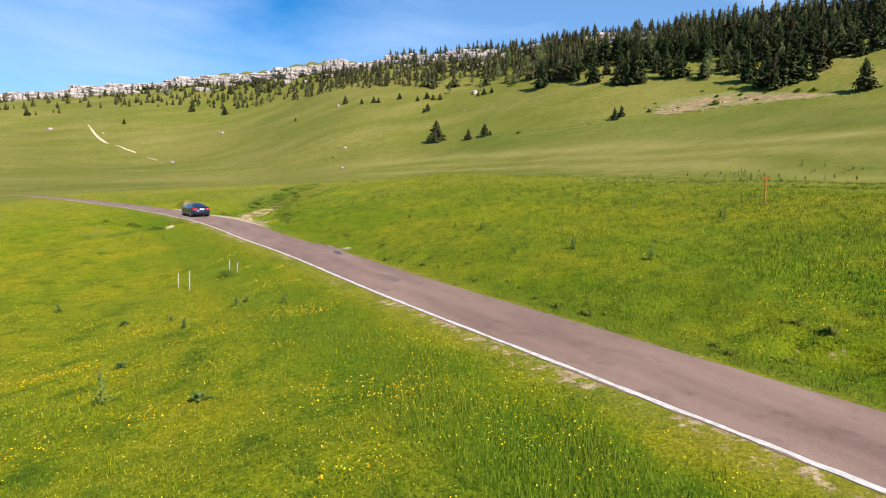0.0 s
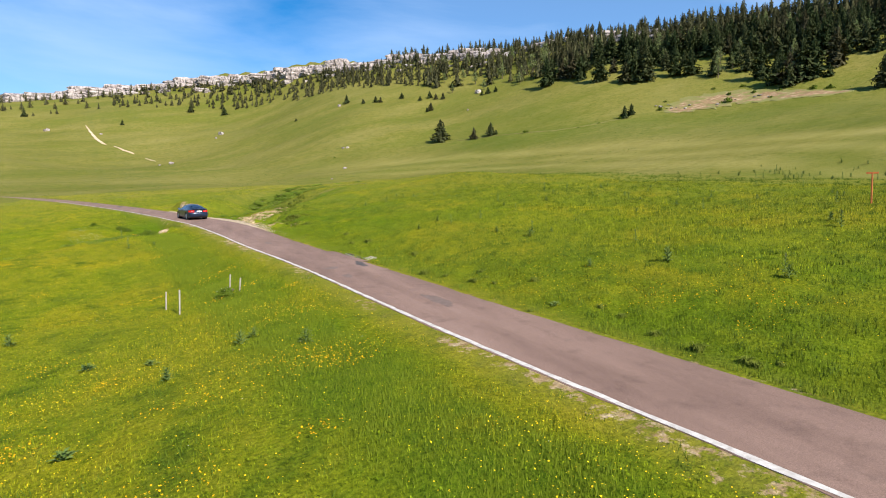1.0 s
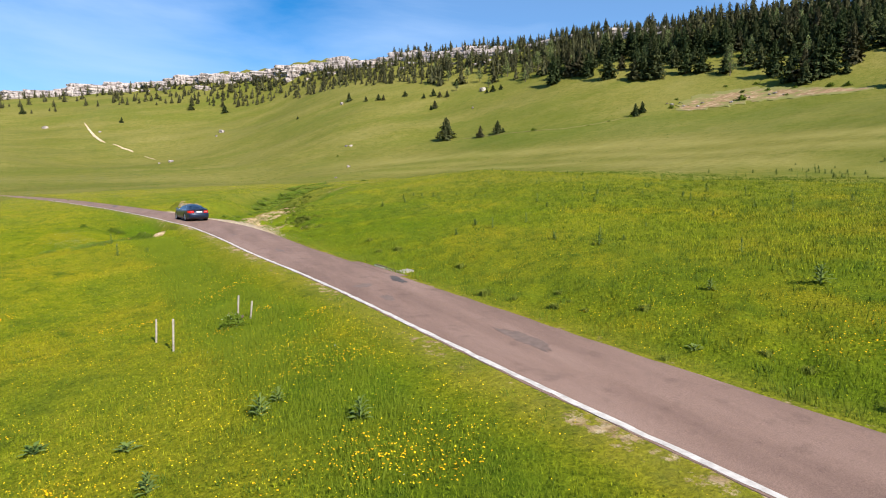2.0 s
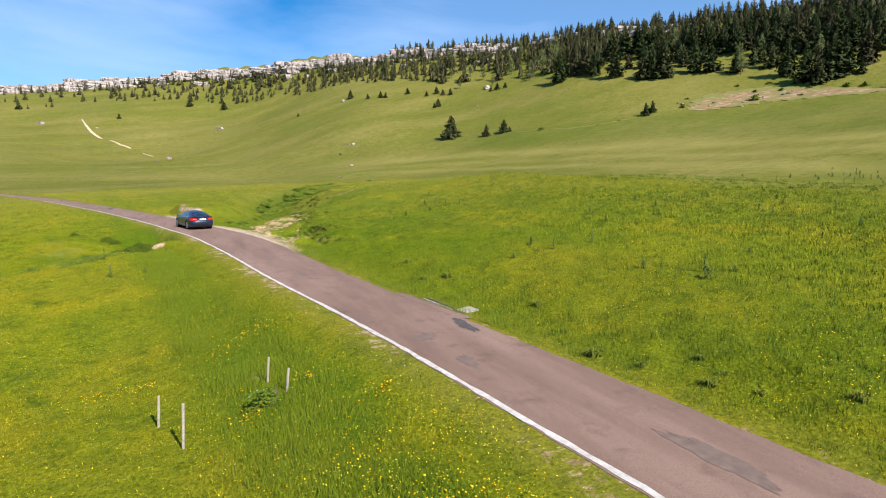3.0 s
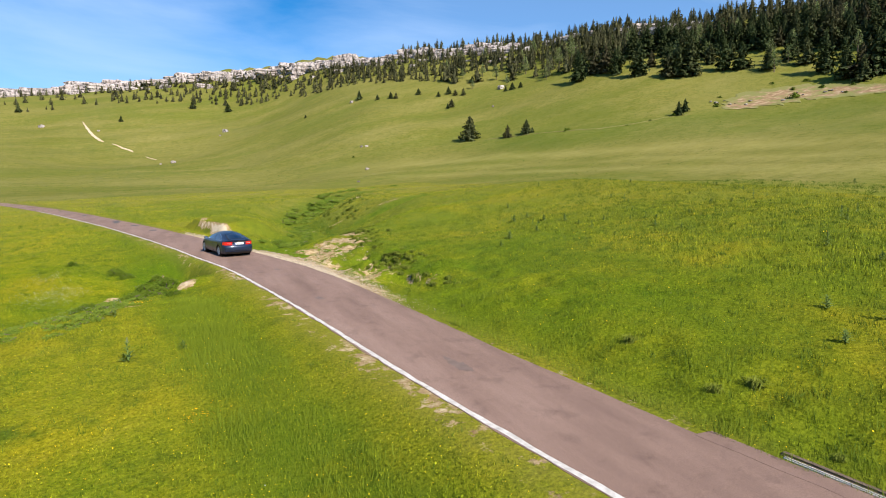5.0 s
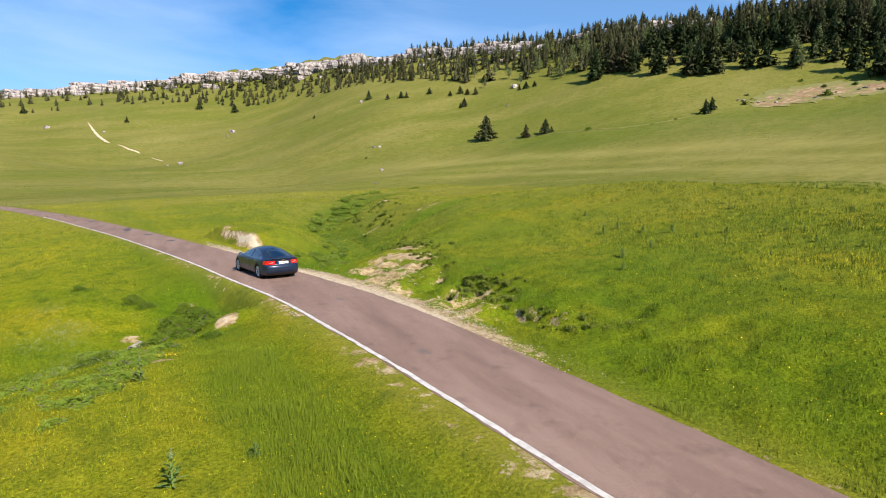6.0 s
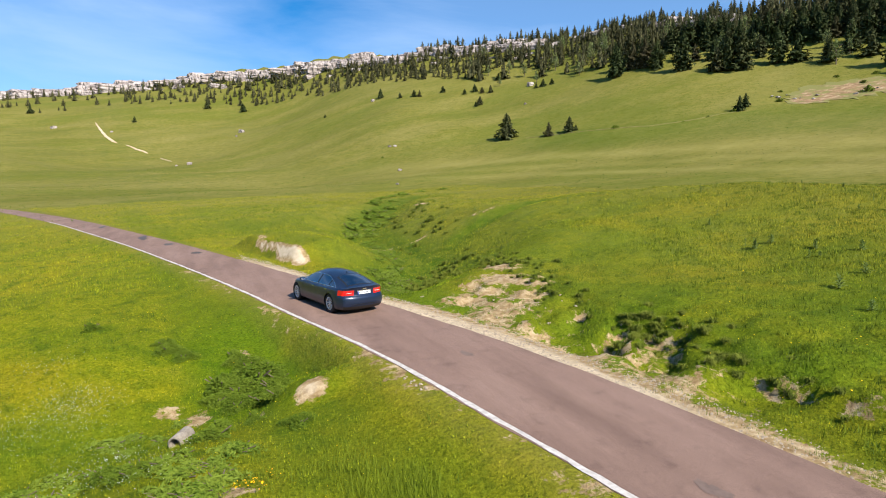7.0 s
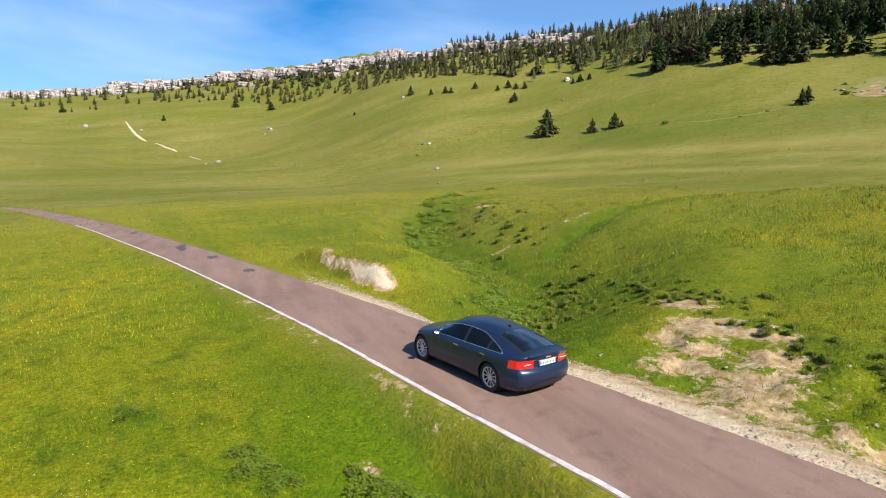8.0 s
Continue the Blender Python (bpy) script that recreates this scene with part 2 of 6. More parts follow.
def make_needles():
    """Dark needles; whole trees lean to olive or brown, single sprays lighter or darker."""
    n = Nodes("spruce_needles", 0.75)
    tree = n.ramp(n.which(), [(0.0, (0.034, 0.048, 0.018)), (0.45, (0.044, 0.058, 0.022)), (0.8, (0.056, 0.062, 0.026)), (1.0, (0.064, 0.056, 0.030))])
    spray = n.ramp(n.island(), [(0.0, 0.75), (0.6, 1.1), (1.0, 1.9)])
    n.color(n.mix(1.0, tree, spray, "MULTIPLY"))
    return n.done(Specular_IOR_Level=0.05)


NEEDLES = make_needles()
PALE_LEAVES = make_leaf("pale_shrub_leaves", (0.08, 0.12, 0.035), (0.20, 0.23, 0.09))
SHRUB_LEAVES = make_leaf("shrub_leaves", (0.045, 0.085, 0.007), (0.112, 0.160, 0.016), 0.6, 0.4)
TUSSOCK_LEAVES = make_leaf("tussock_leaves", (0.050, 0.082, 0.009), (0.140, 0.165, 0.022), 0.7, 0.55)
DOCK_LEAVES = make_leaf("dock_leaves", (0.060, 0.108, 0.010), (0.145, 0.198, 0.024), 0.6, 0.4)
ORANGE = make_leaf("orange_petals", (0.70, 0.30, 0.006), (0.85, 0.46, 0.01))
OLD_CONCRETE = make_plain("stained_concrete", (0.13, 0.11, 0.088), (0.34, 0.30, 0.245), 6, 0.9, 0.5)
SOIL = make_plain("dark_soil", (0.07, 0.045, 0.028), (0.20, 0.14, 0.09), 7, 0.95, 0.8, depth=0.04)
PALE_TURF = make_plain("trodden_turf", (0.13, 0.13, 0.03), (0.21, 0.19, 0.055), 0.5, 0.95, 0.3)
THISTLE_LEAVES = make_leaf("thistle_leaves", (0.06, 0.105, 0.020), (0.14, 0.19, 0.045), 0.6, 0.5)
YELLOW = make_leaf("yellow_petals", (0.62, 0.40, 0.01), (0.85, 0.62, 0.02))
WHITE_PETALS = make_leaf("white_petals", (0.34, 0.38, 0.28), (0.58, 0.61, 0.52))


def part(name, bm, material, parent=None, label="", smooth=False):
    """Link a bmesh as one mesh object, under a thing or a part if one is given."""
    me = bpy.data.meshes.new(name)
    bm.to_mesh(me)
    bm.free()
    me.materials.append(material)
    if smooth:
        me.shade_smooth()
    ob = new(name, me)
    if parent:
        ob.parent = parent
    return tagged(ob, label)


def soup(name, verts, tris, material, per=3):
    """A mesh object from arrays of vertices and of faces with per corners."""
    me = bpy.data.meshes.new(name)
    verts, tris = np.asarray(verts, np.float32), np.asarray(tris, np.int32)
    me.vertices.add(len(verts))
    me.vertices.foreach_set("co", verts.ravel())
    me.loops.add(tris.size)
    me.loops.foreach_set("vertex_index", tris.ravel())
    me.polygons.add(len(tris))
    me.polygons.foreach_set("loop_start", np.arange(0, tris.size, per, dtype=np.int32))
    me.update(calc_edges=True)
    me.materials.append(material)
    return new(name, me)


# ---- the lie of the land ----
ROAD_Y = np.array([-30, 0, 10, 20, 30, 40, 50, 58, 64, 70, 78, 90, 102, 114, 130, 150, 180, 220, 300.0])
ROAD_X = np.array([15.96, 11.66, 10.23, 8.8, 7.66, 6.23, 5.07, 3.8, 2.25, 0.73, -1.61, -5.38, -9.53, -13.76, -20.13, -29.05, -44.05, -66.44, -116.59])
# heights over the road across it (rows: metres to the right of its middle) and along it
ACROSS, ALONG = np.array([-40, -22, -12, -7, -4, -2, 2, 4, 8, 14, 22, 34.0]), np.array([0, 18, 34, 48, 60, 74, 94, 120.0])
BESIDE = np.array([
    (0.01, -0.72, -1.16, -1.22, -1.01, -0.77, -0.52, -0.26),
    (-0.09, -0.94, -1.39, -1.36, -1.13, -0.94, -0.7, -0.45),
    (0.35, -0.99, -1.37, -0.65, -0.75, -0.81, -0.64, -0.44),
    (0.43, -0.39, -1.09, -0.47, -0.49, -0.31, -0.53, -0.32),
    (0.15, -0.04, -0.51, -0.38, -0.56, -0.19, -0.39, -0.15),
    (-0.05, -0.05, -0.05, -0.05, -0.05, -0.05, -0.05, -0.05),
    (-0.03, -0.03, -0.03, -0.03, -0.03, -0.03, -0.03, -0.03),
    (0.16, 0.2, 0.27, 0.29, -0.02, -0.11, -0.07, -0.0),
    (0.7, 0.86, 0.91, 0.92, 0.73, 0.53, 0.16, 0.09),
    (1.34, 1.37, 1.64, 1.81, 1.12, 1.26, 0.86, 0.33),
    (2.05, 2.22, 2.23, 2.54, 2.3, 2.15, 1.74, 0.66),
    (2.84, 2.93, 2.94, 3.09, 3.59, 3.99, 2.56, 1.05),
])
# heights of the valley and the mountainside by bearing (rows: degrees from +y towards +x) and distance
BEARING, DISTANCE = np.array([-40, -14, -4, 6, 16, 27, 40, 54, 80.0]), np.array([60, 100, 150, 200, 260, 340, 450, 600, 800.0])
SLOPE = np.array([
    (0.8, 2.9, 5.7, 9.6, 15.8, 26.9, 44.4, 72.4, 104.1),
    (1.6, 3.7, 6.4, 10.3, 15.7, 27.9, 48.1, 87.1, 123.5),
    (2.3, 4.3, 7.3, 10.9, 17.5, 26.7, 60.8, 104.4, 157.8),
    (3.1, 5.2, 8.0, 11.6, 21.0, 40.2, 70.9, 138.1, 241.8),
    (4.2, 5.8, 9.0, 17.2, 35.6, 63.3, 103.7, 196.1, 296.2),
    (5.2, 6.5, 11.0, 22.2, 41.1, 73.9, 128.1, 213.0, 316.9),
    (5.0, 7.3, 14.9, 29.4, 53.9, 91.0, 143.1, 210.9, 311.8),
    (3.2, 8.6, 17.7, 30.5, 56.5, 97.3, 143.3, 206.3, 300.2),
    (1.7, 10.9, 20.7, 29.0, 55.4, 88.5, 137.8, 203.1, 289.4),
])
CREST_AT, CREST_FAR = np.array([-40, -12.7, -7.8, -2.7, 4.2, 10.3, 17.2, 25.4, 30.8, 36.2, 46.1, 66.0]), np.array([730, 703, 685, 636, 582, 520, 461, 416, 389, 367, 326, 305.0])
# the stream: x, y, bed
STREAM = np.array([(32.8, 125.49, 6.97), (22.3, 117.03, 4.93), (16.65, 108.05, 3.17), (11.54, 95.01, 1.92), (11.67, 85.41, 1.46), (11.33, 78.7, 1.11), (8.22, 72.68, 0.94), (5.22, 69.37, 0.94)])
BROOK = np.array([(-0.88, 60.17, 0.36), (-2.82, 58.99, 0.25), (-4.97, 58.05, 0.13), (-7.92, 54.73, -0.23), (-12.12, 49.63, -0.83), (-18.56, 42.62, -1.66)])


# a side valley that joins the stream, and small gullies torn into the bank
BRANCH = np.array([(10.4, 77.2, 1.12), (13.0, 80.0, 1.75), (16.0, 83.2, 2.7), (19.4, 84.6, 3.9), (24.0, 85.2, 5.25), (30.0, 86.0, 6.3)])
GULLIES = [np.array(g) for g in (((9.5, 57.5, 0), (8.3, 56.5, 0)), ((9.8, 56.5, 0), (8.3, 55.2, 0)), ((10.2, 55.9, 0), (8.5, 54.7, 0)), ((9.2, 59.2, 0), (8.5, 58.6, 0)))]


def knots(x, xs):
    """Weights of a smooth curve through the knots xs at the places x, as rows."""
    x = np.clip(np.asarray(x, float), xs[0], xs[-1])
    n, k = len(xs), np.clip(np.searchsorted(xs, x, side="right") - 1, 0, len(xs) - 2)
    h = xs[k + 1] - xs[k]
    u = (x - xs[k]) / h
    w, rows = np.zeros((len(x), n)), np.arange(len(x))
    np.add.at(w, (rows, k), 2 * u**3 - 3 * u**2 + 1)
    np.add.at(w, (rows, k + 1), 3 * u**2 - 2 * u**3)
    for knot, piece in ((k, u**3 - 2 * u**2 + u), (k + 1, u**3 - u**2)):
        lo, hi = np.maximum(knot - 1, 0), np.minimum(knot + 1, n - 1)
        slope = piece * h / (xs[hi] - xs[lo])
        np.add.at(w, (rows, hi), slope)
        np.add.at(w, (rows, lo), -slope)
    return w


def road_x(y):
    return knots(y, ROAD_Y) @ ROAD_X


def road_half(y):
    return np.interp(y, [0, 35, 54, 72, 90], [1.47, 1.45, 1.80, 1.78, 1.7])


def step(a, b, x):
    u = np.clip((x - a) / (b - a), 0, 1)
    return u * u * (3 - 2 * u)


_grid = np.random.RandomState(4).rand(64, 64)


def lumps(x, y, size):
    """Soft random lumps from -1 to 1 of the given size in metres."""
    u, v = x / size, y / size
    i, j = np.floor(u).astype(int), np.floor(v).astype(int)
    u, v = u - i, v - j
    u, v = u * u * (3 - 2 * u), v * v * (3 - 2 * v)
    g = lambda a, b: _grid[a % 64, b % 64]
    return 2 * ((g(i, j) * (1 - u) + g(i + 1, j) * u) * (1 - v) + (g(i, j + 1) * (1 - u) + g(i + 1, j + 1) * u) * v) - 1


def near_line(x, y, line):
    """The distance to a line of (x, y, z) points, and z at the nearest place."""
    best, bed = np.full(len(x), 1e9), np.zeros(len(x))
    for (ax, ay, az), (bx, by, bz) in zip(line[:-1], line[1:]):
        u = np.clip(((x - ax) * (bx - ax) + (y - ay) * (by - ay)) / ((bx - ax) ** 2 + (by - ay) ** 2), 0, 1)
        d = np.hypot(x - ax - u * (bx - ax), y - ay - u * (by - ay))
        bed = np.where(d < best, az + u * (bz - az), bed)
        best = np.minimum(d, best)
    return best, bed


def wide_land(x, y):
    """The height far out."""
    turn, far = np.degrees(np.arctan2(x, y - 20)), np.hypot(x, y - 20)
    turn = np.where(turn > 80, 80 - (turn - 80) * 1.2, turn)
    crest = np.interp(turn, CREST_AT, CREST_FAR) + np.interp(turn, [-40, 6, 14, 22], [15, 14, 6, 0])
    z = ((knots(turn, BEARING) @ SLOPE) * knots(np.minimum(far, crest), DISTANCE)).sum(1)
    return z - 0.16 * np.maximum(far - crest, 0) * step(0, 120, far - crest)


def road_z(y):
    """The road's height: an even climb."""
    y = np.asarray(y, float)
    return -0.6933 + 0.03986 * np.clip(y, -40, 165)


# bare places: x, y, radius along x and y, strength
BARE = [
    (0.05, 57.65, 0.42, 0.38, 0.98), (-2.6, 59.3, 0.35, 0.5, 0.75), (-3.3, 59.9, 0.4, 0.35, 0.7), (-1.2, 62.5, 0.30, 0.5, 0.8), (-2.0, 53.45, 0.5, 0.3, 0.6), (-1.0, 60.1, 0.25, 0.3, 0.5),
    (7.4, 63.6, 1.4, 0.9, 0.70), (9.0, 64.5, 1.6, 1.3, 0.72), (10.3, 66.6, 0.8, 1.2, 0.74), (8.3, 62.0, 1.5, 1.2, 0.68), (9.9, 63.4, 1.0, 1.1, 0.62), (7.3, 61.4, 1.6, 1.3, 0.62),
    (8.05, 55.6, 0.3, 0.4, 0.7), (8.2, 54.5, 0.25, 0.35, 0.7), (6.7, 55.4, 0.3, 1.2, 0.65),
    (22.2, 107.4, 0.7, 1.5, 0.95), (20.1, 87.0, 1.5, 0.7, 0.50), (29.8, 98.8, 1.4, 1.2, 0.42), (14.5, 88.0, 1.3, 0.7, 0.46), (11.6, 88.8, 1.4, 1.6, 0.40), (23.5, 94.0, 1.2, 1.0, 0.38),
    (15.5, 9.2, 0.15, 0.3, 0.4), (3.07, 30.4, 0.3, 0.4, 0.45), (2.9, 28.6, 0.2, 0.3, 0.5),
    (1.6, 83.4, 0.4, 0.9, 0.6),
]
# lusher, darker patches of grass: x, y, radius, strength
DEEP = [(18.1, 21.7, 1.3, 0.6), (16.3, 21.1, 0.7, 0.5), (16.2, 19.1, 0.8, 0.45), (21.4, 15.8, 1.4, 0.6), (26.2, 15.0, 1.6, 0.5), (20.1, 18.2, 1.0, 0.4), (16.0, 13.5, 1.0, 0.35), (-0.9, 61.2, 1.0, 0.85), (-3.3, 63.1, 0.9, 0.7), (-0.4, 56.0, 1.2, 0.65), (-2.2, 55.8, 0.9, 0.7),
        (-5.8, 66.1, 0.9, 0.5), (-3.8, 55.3, 1.2, 0.6), (9.6, 57.2, 1.6, 0.5), (10.2, 54.6, 1.5, 0.5), (11.5, 72.5, 2.2, 0.6), (3.0, 11.7, 0.5, 0.5), (1.6, 14.9, 0.4, 0.3), (22, 60, 2.5, 0.35), (15, 53, 1.6, 0.3), (70, 50, 9, 0.35), (28, 31, 3, 0.3), (-3.0, 57.0, 2.6, 0.62), (-6.0, 58.5, 2.4, 0.6), (-1.8, 61.6, 1.6, 0.62), (130, 145, 16, 0.4), (143, 122, 17, 0.4), (117, 160, 13, 0.4), (150, 100, 18, 0.3), (9.5, 92, 4, 0.5)]


def knoll(x, y):
    """Places across and along the cut face beyond the stream."""
    return (x - 2.7) * 0.965 + (y - 76.3) * 0.262, (y - 76.3) * 0.965 - (x - 2.7) * 0.262


def scarp(x, y, side):
    """Distance from the torn edge along the right-hand bank, and where that edge exists."""
    off = side - 4.45 - 0.45 * lumps(x * 0 + 3, y, 1.9) - 0.25 * lumps(x, y, 0.75)
    return off, np.maximum(step(48.5, 51, y) * step(59.5, 57, y), step(7.6, 8.4, y) * step(11.6, 10.8, y)) * step(-0.6, 0.1, lumps(x * 0, y + 5, 1.1))


def terraced(x, y):
    """Where the slope is trodden and slumped into little steps: the raw bank, and the hollow beyond it."""
    a = np.exp(-((((x - 9.3) * 0.8 + (y - 64.2) * 0.6) / 3.4) ** 2 + (((y - 64.2) * 0.8 - (x - 9.3) * 0.6) / 2.3) ** 2) ** 2)
    b = 0.8 * np.exp(-(((x - 11.6) / 2.6) ** 2 + ((y - 75.2) / 4.2) ** 2) ** 2)
    return a, b


def land(x, y, verge=True):
    """The height of the ground."""
    x, y = np.asarray(x, float).ravel(), np.asarray(y, float).ravel()
    side = x - road_x(y)
    z = road_z(y) + ((knots(side, ACROSS) @ BESIDE) * knots(y, ALONG)).sum(1)
    w = step(62, 100, np.hypot(x, y - 20))
    z = z * (1 - w) + wide_land(x, y) * w
    z = z + 0.05 * lumps(x, y, 0.95) * step(2.2, 3.2, np.abs(side)) * (1 - w) + 0.07 * lumps(x, y, 2.3) * step(2, 4, np.abs(side)) + 0.16 * lumps(x + 9, y, 7.0) * step(2, 7, np.abs(side)) + w * (0.5 * lumps(x, y, 17.0) + 1.2 * lumps(x, y, 41.0)) * step(120, 200, np.hypot(x, y - 20))
    # stream beds: rounded cuts
    for line, steep, wide in ((STREAM, 0.42, 0.9), (BROOK, 0.32, 0.7), (BRANCH, 0.40, 0.3)):
        d, bed = near_line(x, y, line)
        cut = bed + steep * np.maximum(d - wide, 0) + 0.05 * lumps(x, y, 0.9)
        cut = np.where(d > 14, 1e3, cut)
        h = np.clip(0.5 + 0.5 * (cut - z) / 0.5, 0, 1)
        z = cut * (1 - h) + z * h - 0.5 * h * (1 - h)
    # the bank over the culvert's outfall
    z = z + 0.46 * np.exp(-(((x - 0.25) / 1.0) ** 2 + ((y - 58.35) / 0.95) ** 2) ** 2)
    # a low knoll beyond the stream with a cut face towards the road
    u, v = knoll(x, y)
    z = z + 0.95 * step(-0.35, 0.55, u) * step(6.0, 2.0, u) * step(-1.2, 1.2, v) * step(12, 8, v)
    # torn turf on the banks beside the road, in small steps
    torn = step(2.6, 3.6, side) * step(9.5, 6.5, side) * step(42, 47, y) * step(67, 64, y)
    z = z + step(1.9, 2.7, side) * step(6.5, 4.5, side) * step(52, 46, y) * (0.10 * lumps(x, y, 0.9) + 0.06 * lumps(x, y, 0.42))
    off, there = scarp(x, y, side)
    z = z - 0.42 * there * step(0.2, -0.1, off) * step(-2.2, -0.5, off)
    z = z + torn * (0.16 * lumps(x, y, 0.8) + 0.12 * lumps(x, y, 0.35))
    a, b = terraced(x, y)
    phase = 6.283 * z / 0.30 + 1.6 * lumps(x, y, 2.6) + 0.7 * lumps(x, y, 0.9)
    z = z + (a + b) * (0.046 * np.sin(phase) + 0.05 * lumps(x, y, 0.5))
    for line in GULLIES:
        d, _ = near_line(x, y, line)
        z = z - 0.40 * step(0.5, 0.1, d + 0.12 * lumps(x, y, 0.5))
    if verge:
        half = road_half(y)
        bed = road_z(y) - np.where(side < 0, 0.010, 0.022)
        k = step(half + 0.08 + 0.10 * (side < 0), half + 1.15 + 0.2 * (side > 0), np.abs(side))
        k = np.maximum(k, step(175, 210, y))
        z = bed * (1 - k) + z * k
    return z


def bareness(x, y):
    out = np.zeros(len(x))
    for bx, by, rx, ry, s in BARE:
        out = np.maximum(out, s * np.exp(-0.7 * (((x - bx) / rx) ** 2 + ((y - by) / ry) ** 2) ** 1.5))
    side, half = x - road_x(y), road_half(y)
    u, v = knoll(x, y)
    wide = np.interp(v, [-0.8, 2.2, 3.0, 7.5], [0.44, 0.40, 0.20, 0.16])
    out = np.maximum(out, 1.15 * np.exp(-(((u - 0.2 - 0.1 * lumps(x, y, 0.9)) / wide) ** 2)) * step(-0.9, -0.3, v) * step(7.8, 5.5, v))
    off, there = scarp(x, y, side)
    out = np.maximum(out, np.where(y < 20, 0.42, 0.66) * there * np.exp(-((off / 0.2) ** 2)) * step(-0.7, 0.3, lumps(x, y, 1.4)))
    for line in GULLIES:
        d, _ = near_line(x, y, line)
        out = np.maximum(out, 0.48 * step(0.55, 0.2, d))
    # the stony right-hand verge
    out = np.maximum(out, 0.95 * step(43, 54, y) * step(84, 74, y) * step(half + 0.95 + 0.8 * step(54, 58, y) * step(66, 63, y) + 0.5 * lumps(x, y, 3.0), half + 0.35, side) * (side > 0))
    # worn ground between the gravel and the banks
    out = np.maximum(out, (0.60 + 0.16 * lumps(x, y, 1.7)) * step(50, 54, y) * step(65, 61, y) * step(5.0 + 0.8 * lumps(x, y, 2.4), 3.0, side) * (side > 0))
    # thin turf close to the asphalt
    out = np.maximum(out, 0.27 * step(half + 0.6, half + 0.2, np.abs(side)) * step(160, 130, y))
    out = np.maximum(out, (0.30 + 0.24 * lumps(x, y, 1.3)) * step(half + 1.1 + 0.4 * lumps(x, y, 2.2), half + 0.3, -side) * (side < 0) * step(110, 70, y))
    return out


def foot_of_slope(x, y):
    """The bearing, and the distance beyond the foot of the mountainside."""
    turn, far = np.degrees(np.arctan2(x, y - 20)), np.hypot(x, y - 20) + 5 * lumps(x, y, 30.0)
    return turn, far - np.interp(turn, [10, 28, 41, 52, 63, 72], [205, 176, 148, 131, 118, 107])


def straw_bands(x, y):
    """Pale belts of ripe grass along the foot of the slope."""
    turn, far = foot_of_slope(x, y)
    belt = np.exp(-((far / 6) ** 2)) + 0.8 * np.exp(-(((far + 17) / 4) ** 2)) + 0.7 * np.exp(-(((far + 33) / 5) ** 2))
    return 0.72 * np.clip(belt, 0, 1) * step(8, 22, turn) * (0.75 + 0.25 * lumps(x, y, 22.0))


def lushness(x, y):
    a, _ = near_line(x, y, STREAM)
    b, _ = near_line(x, y, BROOK)
    c, _ = near_line(x, y, BRANCH)
    out = np.maximum(np.maximum(0.9 * step(4.6, 1.0, a), 0.6 * step(3.2, 0.5, b)), 0.75 * step(2.2, 0.3, c))
    for dx, dy, r, k in DEEP:
        out = np.maximum(out, k * np.exp(-0.8 * (((x - dx) ** 2 + (y - dy) ** 2) / r**2) ** 1.3))
    turn, far = foot_of_slope(x, y)
    out = np.maximum(out, 0.5 * np.exp(-(((far - 23) / 11) ** 2)) * step(20, 32, turn) * (0.65 + 0.35 * lumps(x, y, 16.0)))
    side = x - road_x(y) + road_half(y)
    return np.maximum(out, 0.55 * step(-1.5, -2.2, side) * step(-4.6, -3.4, side) * step(56, 50, y))


def spread(lo, dense_lo, dense_hi, hi, fine, growth):
    """Grid lines that lie close together in the middle and ever wider outwards."""
    mid = list(np.arange(dense_lo, dense_hi, fine))
    up, down, s = [mid[-1]], [mid[0]], fine
    while up[-1] < hi:
        s = min(s * growth, 26)
        up.append(up[-1] + s)
    s = fine
    while down[-1] > lo:
        s = min(s * growth, 26)
        down.append(down[-1] - s)
    return np.array(down[:0:-1] + mid + up[1:])


gx, gy = spread(-900, -11, 22, 1000, 0.23, 1.05), spread(-350, 6, 96, 1150, 0.26, 1.04)
mx, my = np.meshgrid(gx, gy)
px, py = mx.ravel(), my.ravel()
pz = land(px, py)
idx = np.arange(len(px)).reshape(mx.shape)
quads = np.stack([idx[:-1, :-1], idx[:-1, 1:], idx[1:, 1:], idx[1:, :-1]], -1).reshape(-1, 4)
ground = soup("ground", np.stack([px, py, pz], 1), quads, MEADOW, 4)
ground.data.shade_smooth()
from_edge = np.abs(px - road_x(py)) - road_half(py)
for key, values in (("bare", bareness(px, py)), ("terrace", terraced(px, py)[0]), ("straw", straw_bands(px, py)), ("lush", lushness(px, py)), ("dry", np.maximum(0.38 * step(1.3, 0.3, from_edge) * step(170, 130, py) * np.where(px < road_x(py), 1.0, 0.5), 0.5 * straw_bands(px, py)))):
    ground.data.attributes.new(key, "FLOAT", "POINT").data.foreach_set("value", values.astype(np.float32))
tagged(ground, "rolling alpine meadow of yellow-green grass rising to a mountainside", "meadow", kind="structure")


